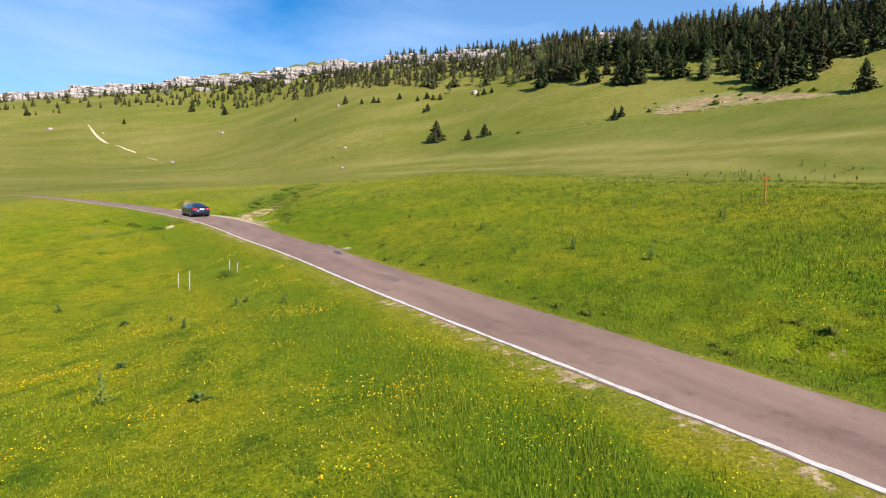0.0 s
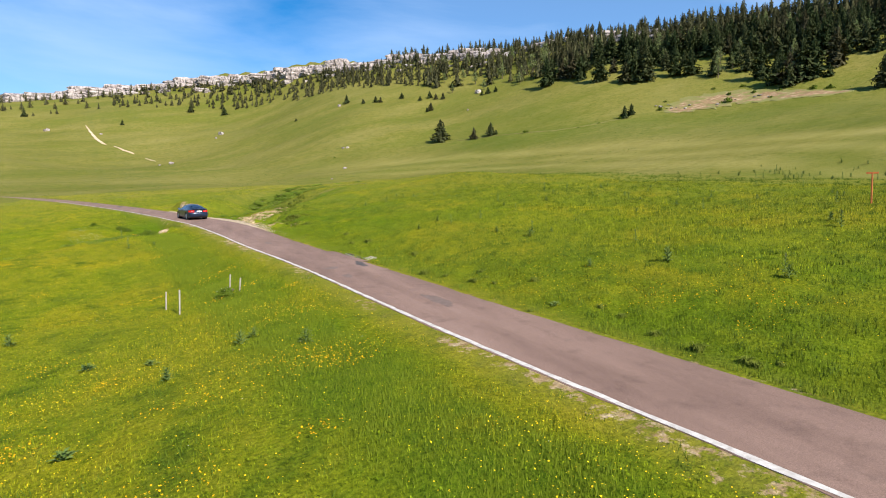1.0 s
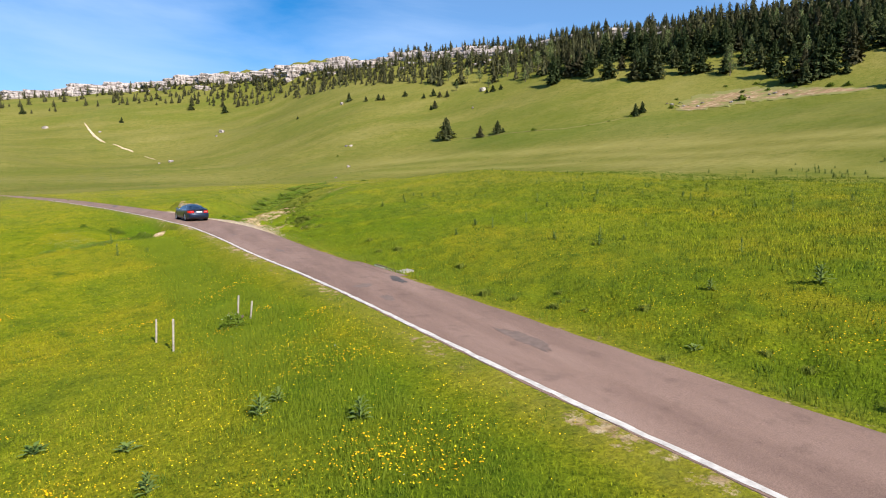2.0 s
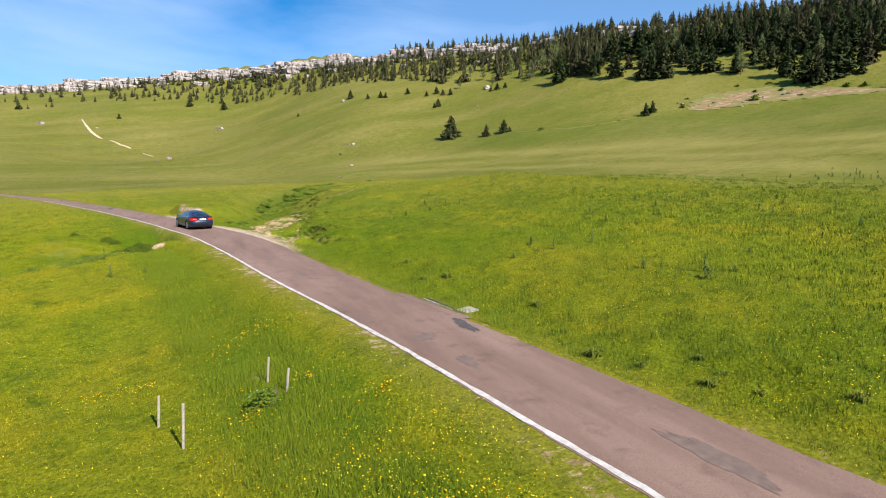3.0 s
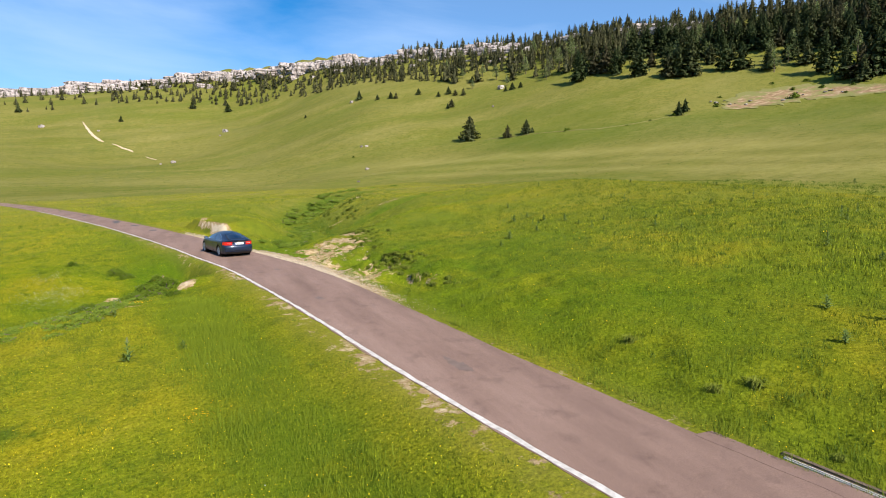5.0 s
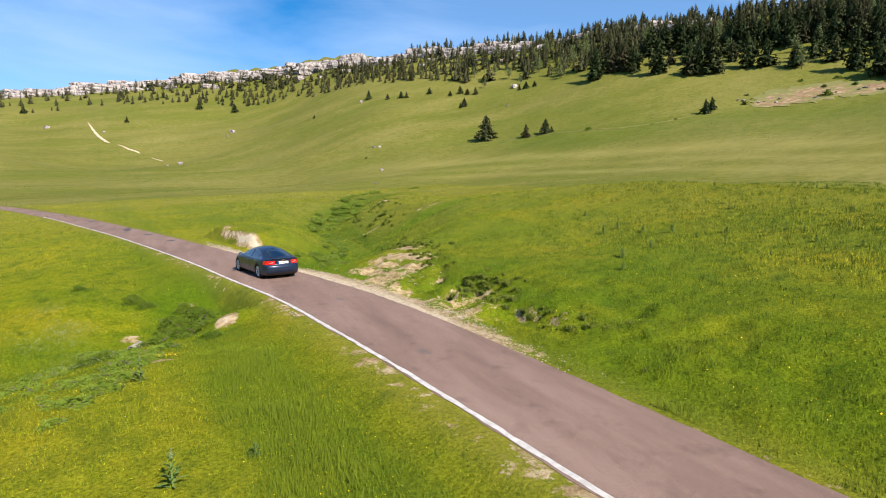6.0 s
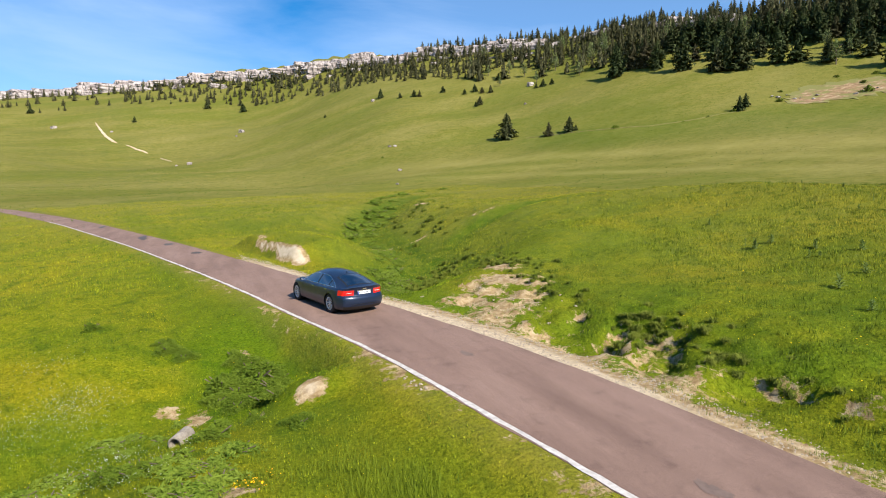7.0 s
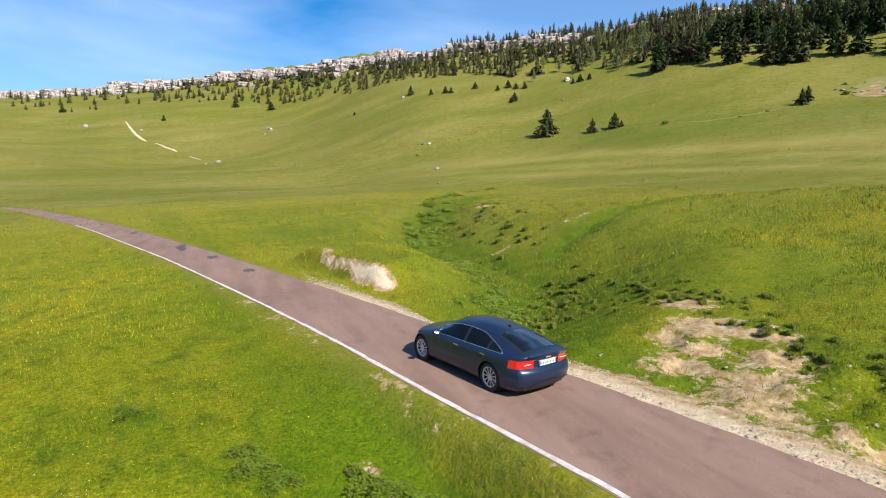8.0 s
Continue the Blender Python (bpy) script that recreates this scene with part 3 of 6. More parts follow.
# ---- the road ----
def ribbon(name, ys, offsets, lift, material, parent=None, label="", wobble=0.0, skirt=0.0, size=0.6):
    """A strip along the road between offsets from its middle, lying lift above it."""
    bm = bmesh.new()
    ys = np.asarray(ys, float)
    cx, half = road_x(ys), road_half(ys)
    rows = []
    for k in range(len(ys)):
        row = []
        offs = [o(half[k]) for o in offsets]
        for n, o in enumerate(offs):
            edge = n in (0, len(offs) - 1)
            o += wobble * float(lumps(np.array([n * 31.0]), np.array([ys[k]]), size)[0]) * edge
            crown = 0.025 * (1 - (o / half[k]) ** 2)
            row.append(bm.verts.new((cx[k] + o, ys[k], float(road_z(ys[k])) + crown + lift)))
        if skirt:
            row.insert(0, bm.verts.new((row[0].co.x - 0.04, ys[k], row[0].co.z - skirt)))
            row.append(bm.verts.new((row[-1].co.x + 0.04, ys[k], row[-1].co.z - skirt)))
        rows.append(row)
    for a, b in zip(rows[:-1], rows[1:]):
        for n in range(len(a) - 1):
            bm.faces.new((a[n], a[n + 1], b[n + 1], b[n]))
    return part(name, bm, material, parent, label, smooth=not skirt)


road = ribbon("road", np.arange(-40, 205, 0.4), [lambda h: -h - 0.025] + [lambda h, f=f: f * h for f in (-0.9, -0.6, -0.2, 0.2, 0.6, 1.0)], 0.0, ASPHALT, wobble=0.035, skirt=0.10)
tagged(road, "narrow worn grey-brown asphalt lane with one white edge line", "road", kind="structure")
ribbon("edge_line", np.arange(-20, 120, 0.2), [lambda h: -h + 0.005, lambda h: -h + 0.13], 0.005, LINE_PAINT, road, "worn white painted edge line", wobble=0.025, size=0.35)

ribbon("road_apron", np.arange(31.4, 35.6, 0.2), [lambda h: h - 0.10, lambda h: h + 0.12, lambda h: h + 0.33], 0.006, ASPHALT, road, wobble=0.03, skirt=0.08)


def blot(name, x, y, rx, ry, material, parent, lift, seed, label=""):
    """An irregular flat patch on the road."""
    bm = bmesh.new()
    rnd = random.Random(seed)
    rim, n = [], 64
    ph = [rnd.uniform(0, 6.28) for _ in range(4)]
    for k in range(n):
        a = 2 * math.pi * k / n
        r = 1 + 0.22 * math.sin(2 * a + ph[0]) + 0.14 * math.sin(3 * a + ph[1]) + 0.10 * math.sin(7 * a + ph[2]) + rnd.uniform(-0.13, 0.13)
        X, Y = x + rx * r * math.cos(a), y + ry * r * math.sin(a)
        o = X - float(road_x(np.array([Y]))[0])
        h = float(road_half(Y))
        rim.append(bm.verts.new((X, Y, float(road_z(Y)) + 0.025 * (1 - (o / h) ** 2) + lift)))
    bm.faces.new(rim)
    return part(name, bm, material, parent, label)


for k, (x, y, rx, ry, m) in enumerate([(8.62, 30.75, 0.22, 0.62, TAR), (7.2, 30.1, 0.28, 0.34, WORN_TAR), (2.65, 66.45, 0.24, 1.15, TAR), (-2.45, 83.2, 0.25, 0.6, TAR), (-4.3, 89.2, 0.25, 0.9, TAR),
                                       (-6.35, 95.1, 0.35, 1.6, TAR), (-10.9, 108.6, 0.3, 1.2, TAR), (8.68, 22.54, 0.2, 1.1, WORN_TAR), (7.33, 27.95, 0.14, 0.5, WORN_TAR), (6.03, 40.68, 0.16, 0.6, WORN_TAR), (4.13, 57.29, 0.14, 0.22, WORN_TAR), (4.61, 49.76, 0.13, 0.3, WORN_TAR)]):
    blot("repair_patch", x, y, rx, ry, m, road, 0.004, k, "dark tar repair patch" if m is TAR else "faded tar patch")


# ---- the car ----
def make_paint():
    n = Nodes("blue_grey_metallic_paint", 0.32, 0.30)
    n.color(n.ramp(n.noise(900, 2, 0.6, own=True), [(0.35, (0.008, 0.018, 0.044)), (0.65, (0.016, 0.031, 0.070))]))
    return n.done(Coat_Weight=0.35, Coat_Roughness=0.10)


def make_simple(name, c, rough, metal=0.0, **more):
    n = Nodes(name, rough, metal)
    n.color(n.mix(n.ramp(n.noise(40, 3, own=True), [(0.35, 0.0), (0.65, 0.25)]), c, tuple(min(1, v * 1.35) for v in c)))
    return n.done(**more)


PAINT = make_paint()
CAR_GLASS = make_simple("tinted_glass", (0.008, 0.012, 0.018), 0.03, 0.0, Transmission_Weight=0.25, IOR=1.16)
BLACK_TRIM = make_simple("black_trim", (0.012, 0.012, 0.013), 0.5)
RUBBER = make_simple("tyre_rubber", (0.018, 0.018, 0.019), 0.8)
ALLOY = make_simple("silver_alloy", (0.60, 0.61, 0.63), 0.35, 0.45)
CHROME = make_simple("chrome", (0.78, 0.79, 0.8), 0.12, 1.0)
RED_LENS = make_simple("red_lens", (0.60, 0.012, 0.012), 0.08, 0.0, Coat_Weight=1.0)
CLEAR_LENS = make_simple("clear_lens", (0.72, 0.75, 0.78), 0.08, 0.3, Coat_Weight=1.0)
PLATE_WHITE = make_simple("plate_white", (0.75, 0.76, 0.78), 0.4)
PLATE_BLUE = make_simple("plate_blue", (0.02, 0.07, 0.35), 0.4)
PLATE_INK = make_simple("plate_ink", (0.16, 0.17, 0.2), 0.5)
SEAT_CLOTH = make_simple("dark_leather", (0.03, 0.028, 0.027), 0.55)

CAR_X = np.array([-1.0, -0.85, -0.6, -0.35, 0, 0.4, 0.8, 1.2, 1.6, 2.0, 2.3, 2.6, 3.0, 3.35, 3.6, 3.68])
CAR_WIDE = np.array([0.80, 0.85, 0.892, 0.915, 0.925, 0.922, 0.918, 0.917, 0.917, 0.918, 0.920, 0.918, 0.90, 0.855, 0.76, 0.66])
CAR_BELT = np.array([0.965, 0.965, 0.962, 0.955, 0.945, 0.93, 0.918, 0.908, 0.90, 0.892, 0.885, 0.865, 0.815, 0.745, 0.67, 0.62])
CAR_RAIL = np.array([0.975, 0.99, 1.045, 1.11, 1.185, 1.245, 1.275, 1.275, 1.235, 1.11, 0.965, 0.895, 0.845, 0.775, 0.695, 0.64])
CAR_TOP = np.array([1.0, 1.03, 1.11, 1.19, 1.285, 1.355, 1.388, 1.388, 1.345, 1.215, 1.02, 0.945, 0.885, 0.81, 0.715, 0.66])
CAR_IN = np.array([0.66, 0.645, 0.61, 0.585, 0.565, 0.555, 0.552, 0.555, 0.57, 0.615, 0.69, 0.71, 0.70, 0.66, 0.55, 0.46])
SILL_Z = np.array([0.0, 0.12, 0.36, 0.62, 0.80, 0.94, 1.0])
SILL_Y = np.array([0.915, 0.975, 0.995, 0.992, 0.985, 0.955, 0.895])
LOW, MIDDLE, UP = 24, 14, 10


WINDOW_TIP, WINDOW_RUN = -0.36, 1.05


def car_section(x):
    """Half a section through the body, from the sill over the window to the middle of the roof."""
    w = knots(np.array([x]), CAR_X)[0]
    wide, belt, rail, top, inner = (float(w @ a) for a in (CAR_WIDE, CAR_BELT, CAR_RAIL, CAR_TOP, CAR_IN))
    out = []
    s = np.arange(LOW + 1) / LOW * 6
    zf, yf = knots(s, np.arange(7.0)) @ SILL_Z, knots(s, np.arange(7.0)) @ SILL_Y
    for k in range(LOW + 1):
        out.append((wide * yf[k], 0.19 + zf[k] * (belt - 0.19)))
    y0, z0 = out[-1]
    for k in range(1, MIDDLE + 1):
        u = k / MIDDLE
        out.append((y0 + (inner - y0) * (u**1.15), z0 + (rail - z0) * u))
    for k in range(1, UP + 1):
        u = k / UP
        out.append((inner * (1 - u), rail + (top - rail) * (1 - (1 - u) ** 2.2)))
    return out


def car_point(x, y, z):
    """Rounds the nose and the tail in plan and in side view."""
    tail, nose = step(-0.45, -1.0, np.array(x)), step(2.9, 3.68, np.array(x))
    dx = tail * (np.interp(z, [0.19, 0.30, 0.45, 0.60, 0.66, 0.70, 0.80, 0.92, 1.0], [0.12, 0.0, -0.045, -0.04, -0.015, 0.05, 0.055, 0.02, -0.035]) + 0.17 * (abs(y) / 0.8) ** 3)
    dx += nose * (np.interp(z, [0.19, 0.35, 0.5, 0.62], [-0.14, -0.03, 0.0, -0.04]) - 0.30 * (abs(y) / 0.7) ** 2.2)
    return (float(x + dx), float(y), float(z))


def tube(points, radius, sides=6):
    """A round bar along points."""
    bm = bmesh.new()
    pts = [Vector(p) for p in points]
    rings = []
    for k, p in enumerate(pts):
        along = (pts[min(k + 1, len(pts) - 1)] - pts[max(k - 1, 0)]).normalized()
        a = along.orthogonal().normalized() if not rings else (last - along * last.dot(along)).normalized()
        last = a
        b = along.cross(a)
        rings.append([bm.verts.new(p + radius * (math.cos(t) * a + math.sin(t) * b)) for t in [2 * math.pi * i / sides for i in range(sides)]])
    for r, q in zip(rings[:-1], rings[1:]):
        for i in range(sides):
            bm.faces.new((r[i], r[(i + 1) % sides], q[(i + 1) % sides], q[i]))
    bm.faces.new(rings[0][::-1])
    bm.faces.new(rings[-1])
    return bm


def block(size, at=(0, 0, 0), bevel=0.01, turn=None):
    """A bevelled block."""
    bm = bmesh.new()
    bmesh.ops.create_cube(bm, size=1)
    bmesh.ops.scale(bm, vec=size, verts=bm.verts)
    if bevel:
        bmesh.ops.bevel(bm, geom=list(bm.edges), offset=bevel, segments=2, affect="EDGES")
    if turn:
        bmesh.ops.transform(bm, matrix=turn, verts=bm.verts)
    bmesh.ops.translate(bm, vec=at, verts=bm.verts)
    return bm


def lathe(profile, sides=36):
    """A turned shape round the y axis from (radius, y) pairs."""
    bm = bmesh.new()
    rings = [[bm.verts.new((r * math.cos(a), y, r * math.sin(a))) for a in [2 * math.pi * i / sides for i in range(sides)]] for r, y in profile]
    for r, q in zip(rings[:-1], rings[1:]):
        for i in range(sides):
            bm.faces.new((r[i], q[i], q[(i + 1) % sides], r[(i + 1) % sides]))
    return bm


def make_wheel(car, x, side):
    barrel = lathe([(0.02, 0.06), (0.12, 0.06), (0.15, 0.0), (0.225, -0.01), (0.228, -0.14), (0.10, -0.15)])
    wheel = part("wheel", barrel, BLACK_TRIM, car, "alloy wheel with a low black tyre", smooth=True)
    part("tyre", lathe([(0.232, 0.075), (0.25, 0.095), (0.295, 0.10), (0.325, 0.085), (0.335, 0.06), (0.335, -0.09), (0.32, -0.115), (0.24, -0.12)], 48), RUBBER, wheel, smooth=True)
    part("rim", lathe([(0.222, 0.055), (0.226, 0.085), (0.240, 0.09), (0.240, 0.06)], 48), ALLOY, wheel, smooth=True)
    part("hub", lathe([(0.001, 0.085), (0.045, 0.085), (0.062, 0.07), (0.064, 0.02)], 24), ALLOY, wheel, smooth=True)
    for k in range(11):
        bm = bmesh.new()
        rows = []
        for r, half, y in ((0.045, 0.020, 0.072), (0.12, 0.014, 0.070), (0.19, 0.016, 0.078), (0.230, 0.030, 0.082)):
            rows.append([bm.verts.new((r, y - 0.03, -half)), bm.verts.new((r, y, -half * 0.7)), bm.verts.new((r, y, half * 0.7)), bm.verts.new((r, y - 0.03, half))])
        for a, b in zip(rows[:-1], rows[1:]):
            for i in range(3):
                bm.faces.new((a[i], a[i + 1], b[i + 1], b[i]))
        bmesh.ops.rotate(bm, matrix=Matrix.Rotation(2 * math.pi * k / 11, 3, "Y"), verts=bm.verts)
        part("spoke", bm, ALLOY, wheel)
    wheel.matrix_basis = pose(x, side * 0.80, 0.335, 0, 0, 0 if side > 0 else 180)
    return wheel


def make_car():
    car = new("car")
    xs = np.unique(np.concatenate([np.linspace(-1.0, -0.4, 22), np.linspace(-0.4, 3.0, 104), np.linspace(3.0, 3.68, 20)]))
    rows = [car_section(x) for x in xs]
    count = len(rows[0])
    bins = {}

    def keep(kind, pts):
        bins.setdefault(kind, []).append(pts)

    def arch(p):
        """Pulls a point inside a wheel arch out to its rim."""
        for cx in (0.0, 2.81):
            d = math.hypot(p[0] - cx, p[2] - 0.335)
            if d < 0.375:
                k = 0.375 / max(d, 1e-4)
                return (cx + (p[0] - cx) * k, p[1], max(0.19, 0.335 + (p[2] - 0.335) * k)), True
        return p, False

    for sgn in (1, -1):
        for i in range(len(xs) - 1):
            for j in range(count - 1):
                corner = [(i, j), (i + 1, j), (i + 1, j + 1), (i, j + 1)]
                pts = [car_point(xs[a], sgn * rows[a][b][0], rows[a][b][1]) for a, b in corner]
                if j < LOW:
                    moved = [arch(p) for p in pts]
                    if all(m for _, m in moved):
                        continue
                    pts = [p for p, _ in moved]
                if sgn < 0:
                    pts = pts[::-1]
                x = (xs[i] + xs[i + 1]) / 2
                kind = "body"
                if LOW <= j < LOW + MIDDLE:
                    f = (j - LOW + 0.5) / MIDDLE
                    if 0.06 < f < 0.93 and WINDOW_TIP + WINDOW_RUN * f ** 2.1 < x < 2.16 - 0.1 * f:
                        kind = f"side_window {sgn}" if not (0.98 < x < 1.08 or 0.14 < x < 0.18) else f"pillar {sgn} {x > 0.5}"
                elif j >= LOW + MIDDLE:
                    g = (j - LOW - MIDDLE + 0.5) / UP
                    if g > 0.08 and 1.62 < x < 2.29:
                        kind = "windscreen" if g > 0.18 and 1.68 < x < 2.24 else "window_seal front"
                    elif g > 0.05 and -0.76 < x < 0.14:
                        kind = "rear_window" if g > 0.16 and -0.71 < x < 0.08 else "window_seal back"
                elif x < -0.74 and 0.715 < (pts[0][2] + pts[2][2]) / 2 < 0.885:
                    kind = f"tail_light {sgn}"
                elif 3.22 < x < 3.58 and 19 <= j < 24:
                    kind = f"headlight {sgn}"
                elif j < 1:
                    kind = f"sill {sgn} {(x > 0) + (x > 2.81)}"
                keep(kind, pts)
    # tail and nose
    for end, flip in ((0, False), (len(xs) - 1, True)):
        cols = 16
        for j in range(count - 1):
            for c in range(cols):
                u, v = 1 - 2 * c / cols, 1 - 2 * (c + 1) / cols
                pts = [car_point(xs[end], rows[end][b][0] * q, rows[end][b][1]) for q, b in ((u, j), (u, j + 1), (v, j + 1), (v, j))]
                mid = abs(u + v) / 2
                kind = "body"
                if not flip:
                    mz = (pts[0][2] + pts[1][2]) / 2
                    if 0.715 < mz < 0.885 and mid > 0.52:
                        kind = f"tail_light {1 if u + v > 0 else -1}"
                    elif mz < 0.31:
                        kind = "rear_diffuser"
                else:
                    if 5 <= j < 19 and mid < 0.42:
                        kind = "grille"
                keep(kind, pts[::-1] if flip else pts)
    look_of = {"body": PAINT, "side_window": CAR_GLASS, "windscreen": CAR_GLASS, "rear_window": CAR_GLASS, "pillar": BLACK_TRIM, "window_seal": BLACK_TRIM, "tail_light": RED_LENS, "headlight": CLEAR_LENS, "sill": BLACK_TRIM, "rear_diffuser": BLACK_TRIM, "grille": BLACK_TRIM}
    says = {"tail_light": "red tail light", "headlight": "clear headlight", "side_window": "dark tinted side window", "rear_window": "tinted rear window", "grille": "black grille", "rear_diffuser": "black bumper insert"}
    for kind, faces in bins.items():
        bm = bmesh.new()
        for pts in faces:
            try:
                bm.faces.new([bm.verts.new(p) for p in pts])
            except ValueError:
                pass
        bmesh.ops.remove_doubles(bm, verts=bm.verts, dist=0.0008)
        name = kind.split()[0]
        part(name, bm, look_of[name], car, says.get(name, ""), smooth=True)
    # bright strip round the side windows
    for sgn in (1, -1):
        def rim(f, lo, hi, n=26):
            out = []
            for x in np.linspace(lo, hi, n):
                row = car_section(x)
                k = LOW + f * MIDDLE
                a, b = row[int(k)], row[min(int(k) + 1, len(row) - 1)]
                t = k - int(k)
                p = car_point(x, sgn * (a[0] + (b[0] - a[0]) * t), a[1] + (b[1] - a[1]) * t)
                out.append((p[0], p[1] + sgn * 0.004, p[2]))
            return out
        part("window_trim", tube(rim(0.04, WINDOW_TIP, 2.2) + [p for x in np.linspace(2.06, WINDOW_TIP, 40) for p in rim(min(0.95, 0.04 + (max(0.0, x - WINDOW_TIP) / WINDOW_RUN) ** (1 / 2.1)), x, x, 1)], 0.011), CHROME, car, "bright strip round the side windows", smooth=True)
        for x in (1.26, 0.22):
            row = car_section(x)
            part("door_handle", block((0.19, 0.035, 0.03), (x, sgn * (row[18][0] + 0.012), row[18][1] - 0.01), 0.008), CHROME, car, "bright door handle")
        # shut lines of the doors
        for x in (2.2, 1.04, 0.12):
            pts = []
            for j in range(2, LOW + 1):
                row = car_section(x)
                p = car_point(x, sgn * row[j][0], row[j][1])
                p, inside = arch(p)
                if not inside:
                    pts.append((p[0], p[1] + sgn * 0.0005, p[2]))
            part("door_gap", tube(pts, 0.004, 4), BLACK_TRIM, car)
        mirror = bmesh.new()
        bmesh.ops.create_uvsphere(mirror, u_segments=16, v_segments=10, radius=1)
        bmesh.ops.scale(mirror, vec=(0.075, 0.115, 0.07), verts=mirror.verts)
        bmesh.ops.translate(mirror, vec=(2.0, sgn * 1.0, 0.985), verts=mirror.verts)
        door_mirror = part("door_mirror", mirror, PAINT, car, smooth=True)
        part("mirror_glass", block((0.01, 0.15, 0.085), (1.932, sgn * 1.0, 0.985), 0.003), CHROME, door_mirror, "mirror glass")
        part("mirror_arm", block((0.05, 0.12, 0.03), (2.03, sgn * 0.90, 0.935), 0.01), BLACK_TRIM, door_mirror)
        for x in (0.0, 2.81):
            part("wheel_arch", lathe([(0.375, 0.0), (0.37, -0.30), (0.05, -0.31)] if sgn > 0 else [(0.05, 0.31), (0.37, 0.30), (0.375, 0.0)], 32), BLACK_TRIM, car).matrix_basis = pose(x, sgn * 0.885, 0.345)
            make_wheel(car, x, sgn)
        part("exhaust", lathe([(0.03, -0.06), (0.034, 0.06), (0.028, 0.062), (0.026, -0.05)], 16), BLACK_TRIM, car, "round exhaust tip", smooth=True).matrix_basis = pose(-0.80, sgn * 0.58, 0.235, 0, 0, 90)
        part("light_strip", block((0.012, 0.22, 0.014), (-0.91, sgn * 0.56, 0.80), 0.004), CLEAR_LENS, car, "pale strip in the tail light")
    plate = part("number_plate", block((0.014, 0.52, 0.115), (-0.962, 0, 0.795), 0.004), PLATE_WHITE, car, "white plate with plain dark bars")
    part("country_band", block((0.004, 0.045, 0.108), (-0.9705, 0.236, 0.795), 0), PLATE_BLUE, plate, "blue band")
    for y, wide in ((0.175, 0.045), (0.12, 0.045), (0.045, 0.04), (-0.005, 0.04), (-0.09, 0.045), (-0.145, 0.045), (-0.2, 0.045)):
        part("plate_bar", block((0.003, wide * 0.75, 0.05), (-0.9705, y, 0.795), 0), PLATE_INK, plate)
    part("tail_spoiler", block((0.07, 1.18, 0.014), (-0.99, 0, 1.0), 0.006), PAINT, car)
    part("boot_strip", block((0.012, 0.62, 0.016), (-0.975, 0, 0.872), 0.004), CHROME, car, "bright strip over the plate")
    part("badge", block((0.008, 0.16, 0.035), (-0.998, 0, 0.925), 0.003), CHROME, car, "plain bright badge")
    part("bumper_strip", block((0.02, 1.15, 0.012), (-1.046, 0, 0.40), 0.004), BLACK_TRIM, car)
    part("roof_aerial", block((0.10, 0.03, 0.045), (0.30, 0, 1.352), 0.012), PAINT, car)
    part("floor_pan", block((4.2, 1.5, 0.1), (1.34, 0, 0.24), 0.02), BLACK_TRIM, car)
    part("dashboard", block((0.45, 1.36, 0.25), (1.95, 0, 0.80), 0.05), SEAT_CLOTH, car)
    for x, y in ((1.25, 0.36), (1.25, -0.36), (0.35, 0.36), (0.35, -0.36)):
        seat = part("seat", block((0.5, 0.5, 0.16), (x, y, 0.52), 0.05), SEAT_CLOTH, car)
        part("backrest", block((0.14, 0.48, 0.62), (x - 0.30, y, 0.82), 0.05, Matrix.Rotation(-0.25, 4, "Y")), SEAT_CLOTH, seat)
        part("headrest", block((0.10, 0.26, 0.18), (x - 0.40, y, 1.13), 0.04), SEAT_CLOTH, seat)
    part("parcel_shelf", block((0.7, 1.2, 0.04), (-0.40, 0, 0.92), 0.01), SEAT_CLOTH, car)
    return tagged(car, "dark blue-grey metallic five-door coupe on alloy wheels, on the asphalt", "car")


car = make_car()
CAR_AT, CAR_TO = Vector((2.62, 63.72)), Vector((-0.250, 0.968)).normalized()
lean = math.degrees(math.atan(0.03986))
car.matrix_world = Matrix.Translation((CAR_AT.x, CAR_AT.y, float(road_z(CAR_AT.y)) + 0.018)) @ Matrix.Rotation(math.atan2(CAR_TO.y, CAR_TO.x), 4, "Z") @ Matrix.Rotation(-radians(lean), 4, "Y") @ Matrix.Scale(0.97, 4)


# ---- grass and flowers ----
grow = np.random.RandomState(11)


def blades(name, x, y, tall, wide, material, label, category, lean=0.45, sit=0.03):
    """Many single grass blades as one mesh."""
    n = len(x)
    z = np.concatenate([land(x[i:i + 60000], y[i:i + 60000]) for i in range(0, n, 60000)])
    a, b = grow.rand(n) * 2 * np.pi, grow.rand(n) * 2 * np.pi
    tip = lean * tall * (0.3 + grow.rand(n))
    base = np.stack([x, y, z - sit], 1)
    half = np.stack([np.cos(a), np.sin(a), 0 * a], 1) * (wide / 2)[:, None]
    top = base + np.stack([np.cos(b) * tip, np.sin(b) * tip, tall + sit], 1)
    verts = np.stack([base - half, base + half, top], 1).reshape(-1, 3)
    ob = soup(name, verts, np.arange(3 * n).reshape(-1, 3), material)
    return tagged(ob, label, category, kind="stuff")


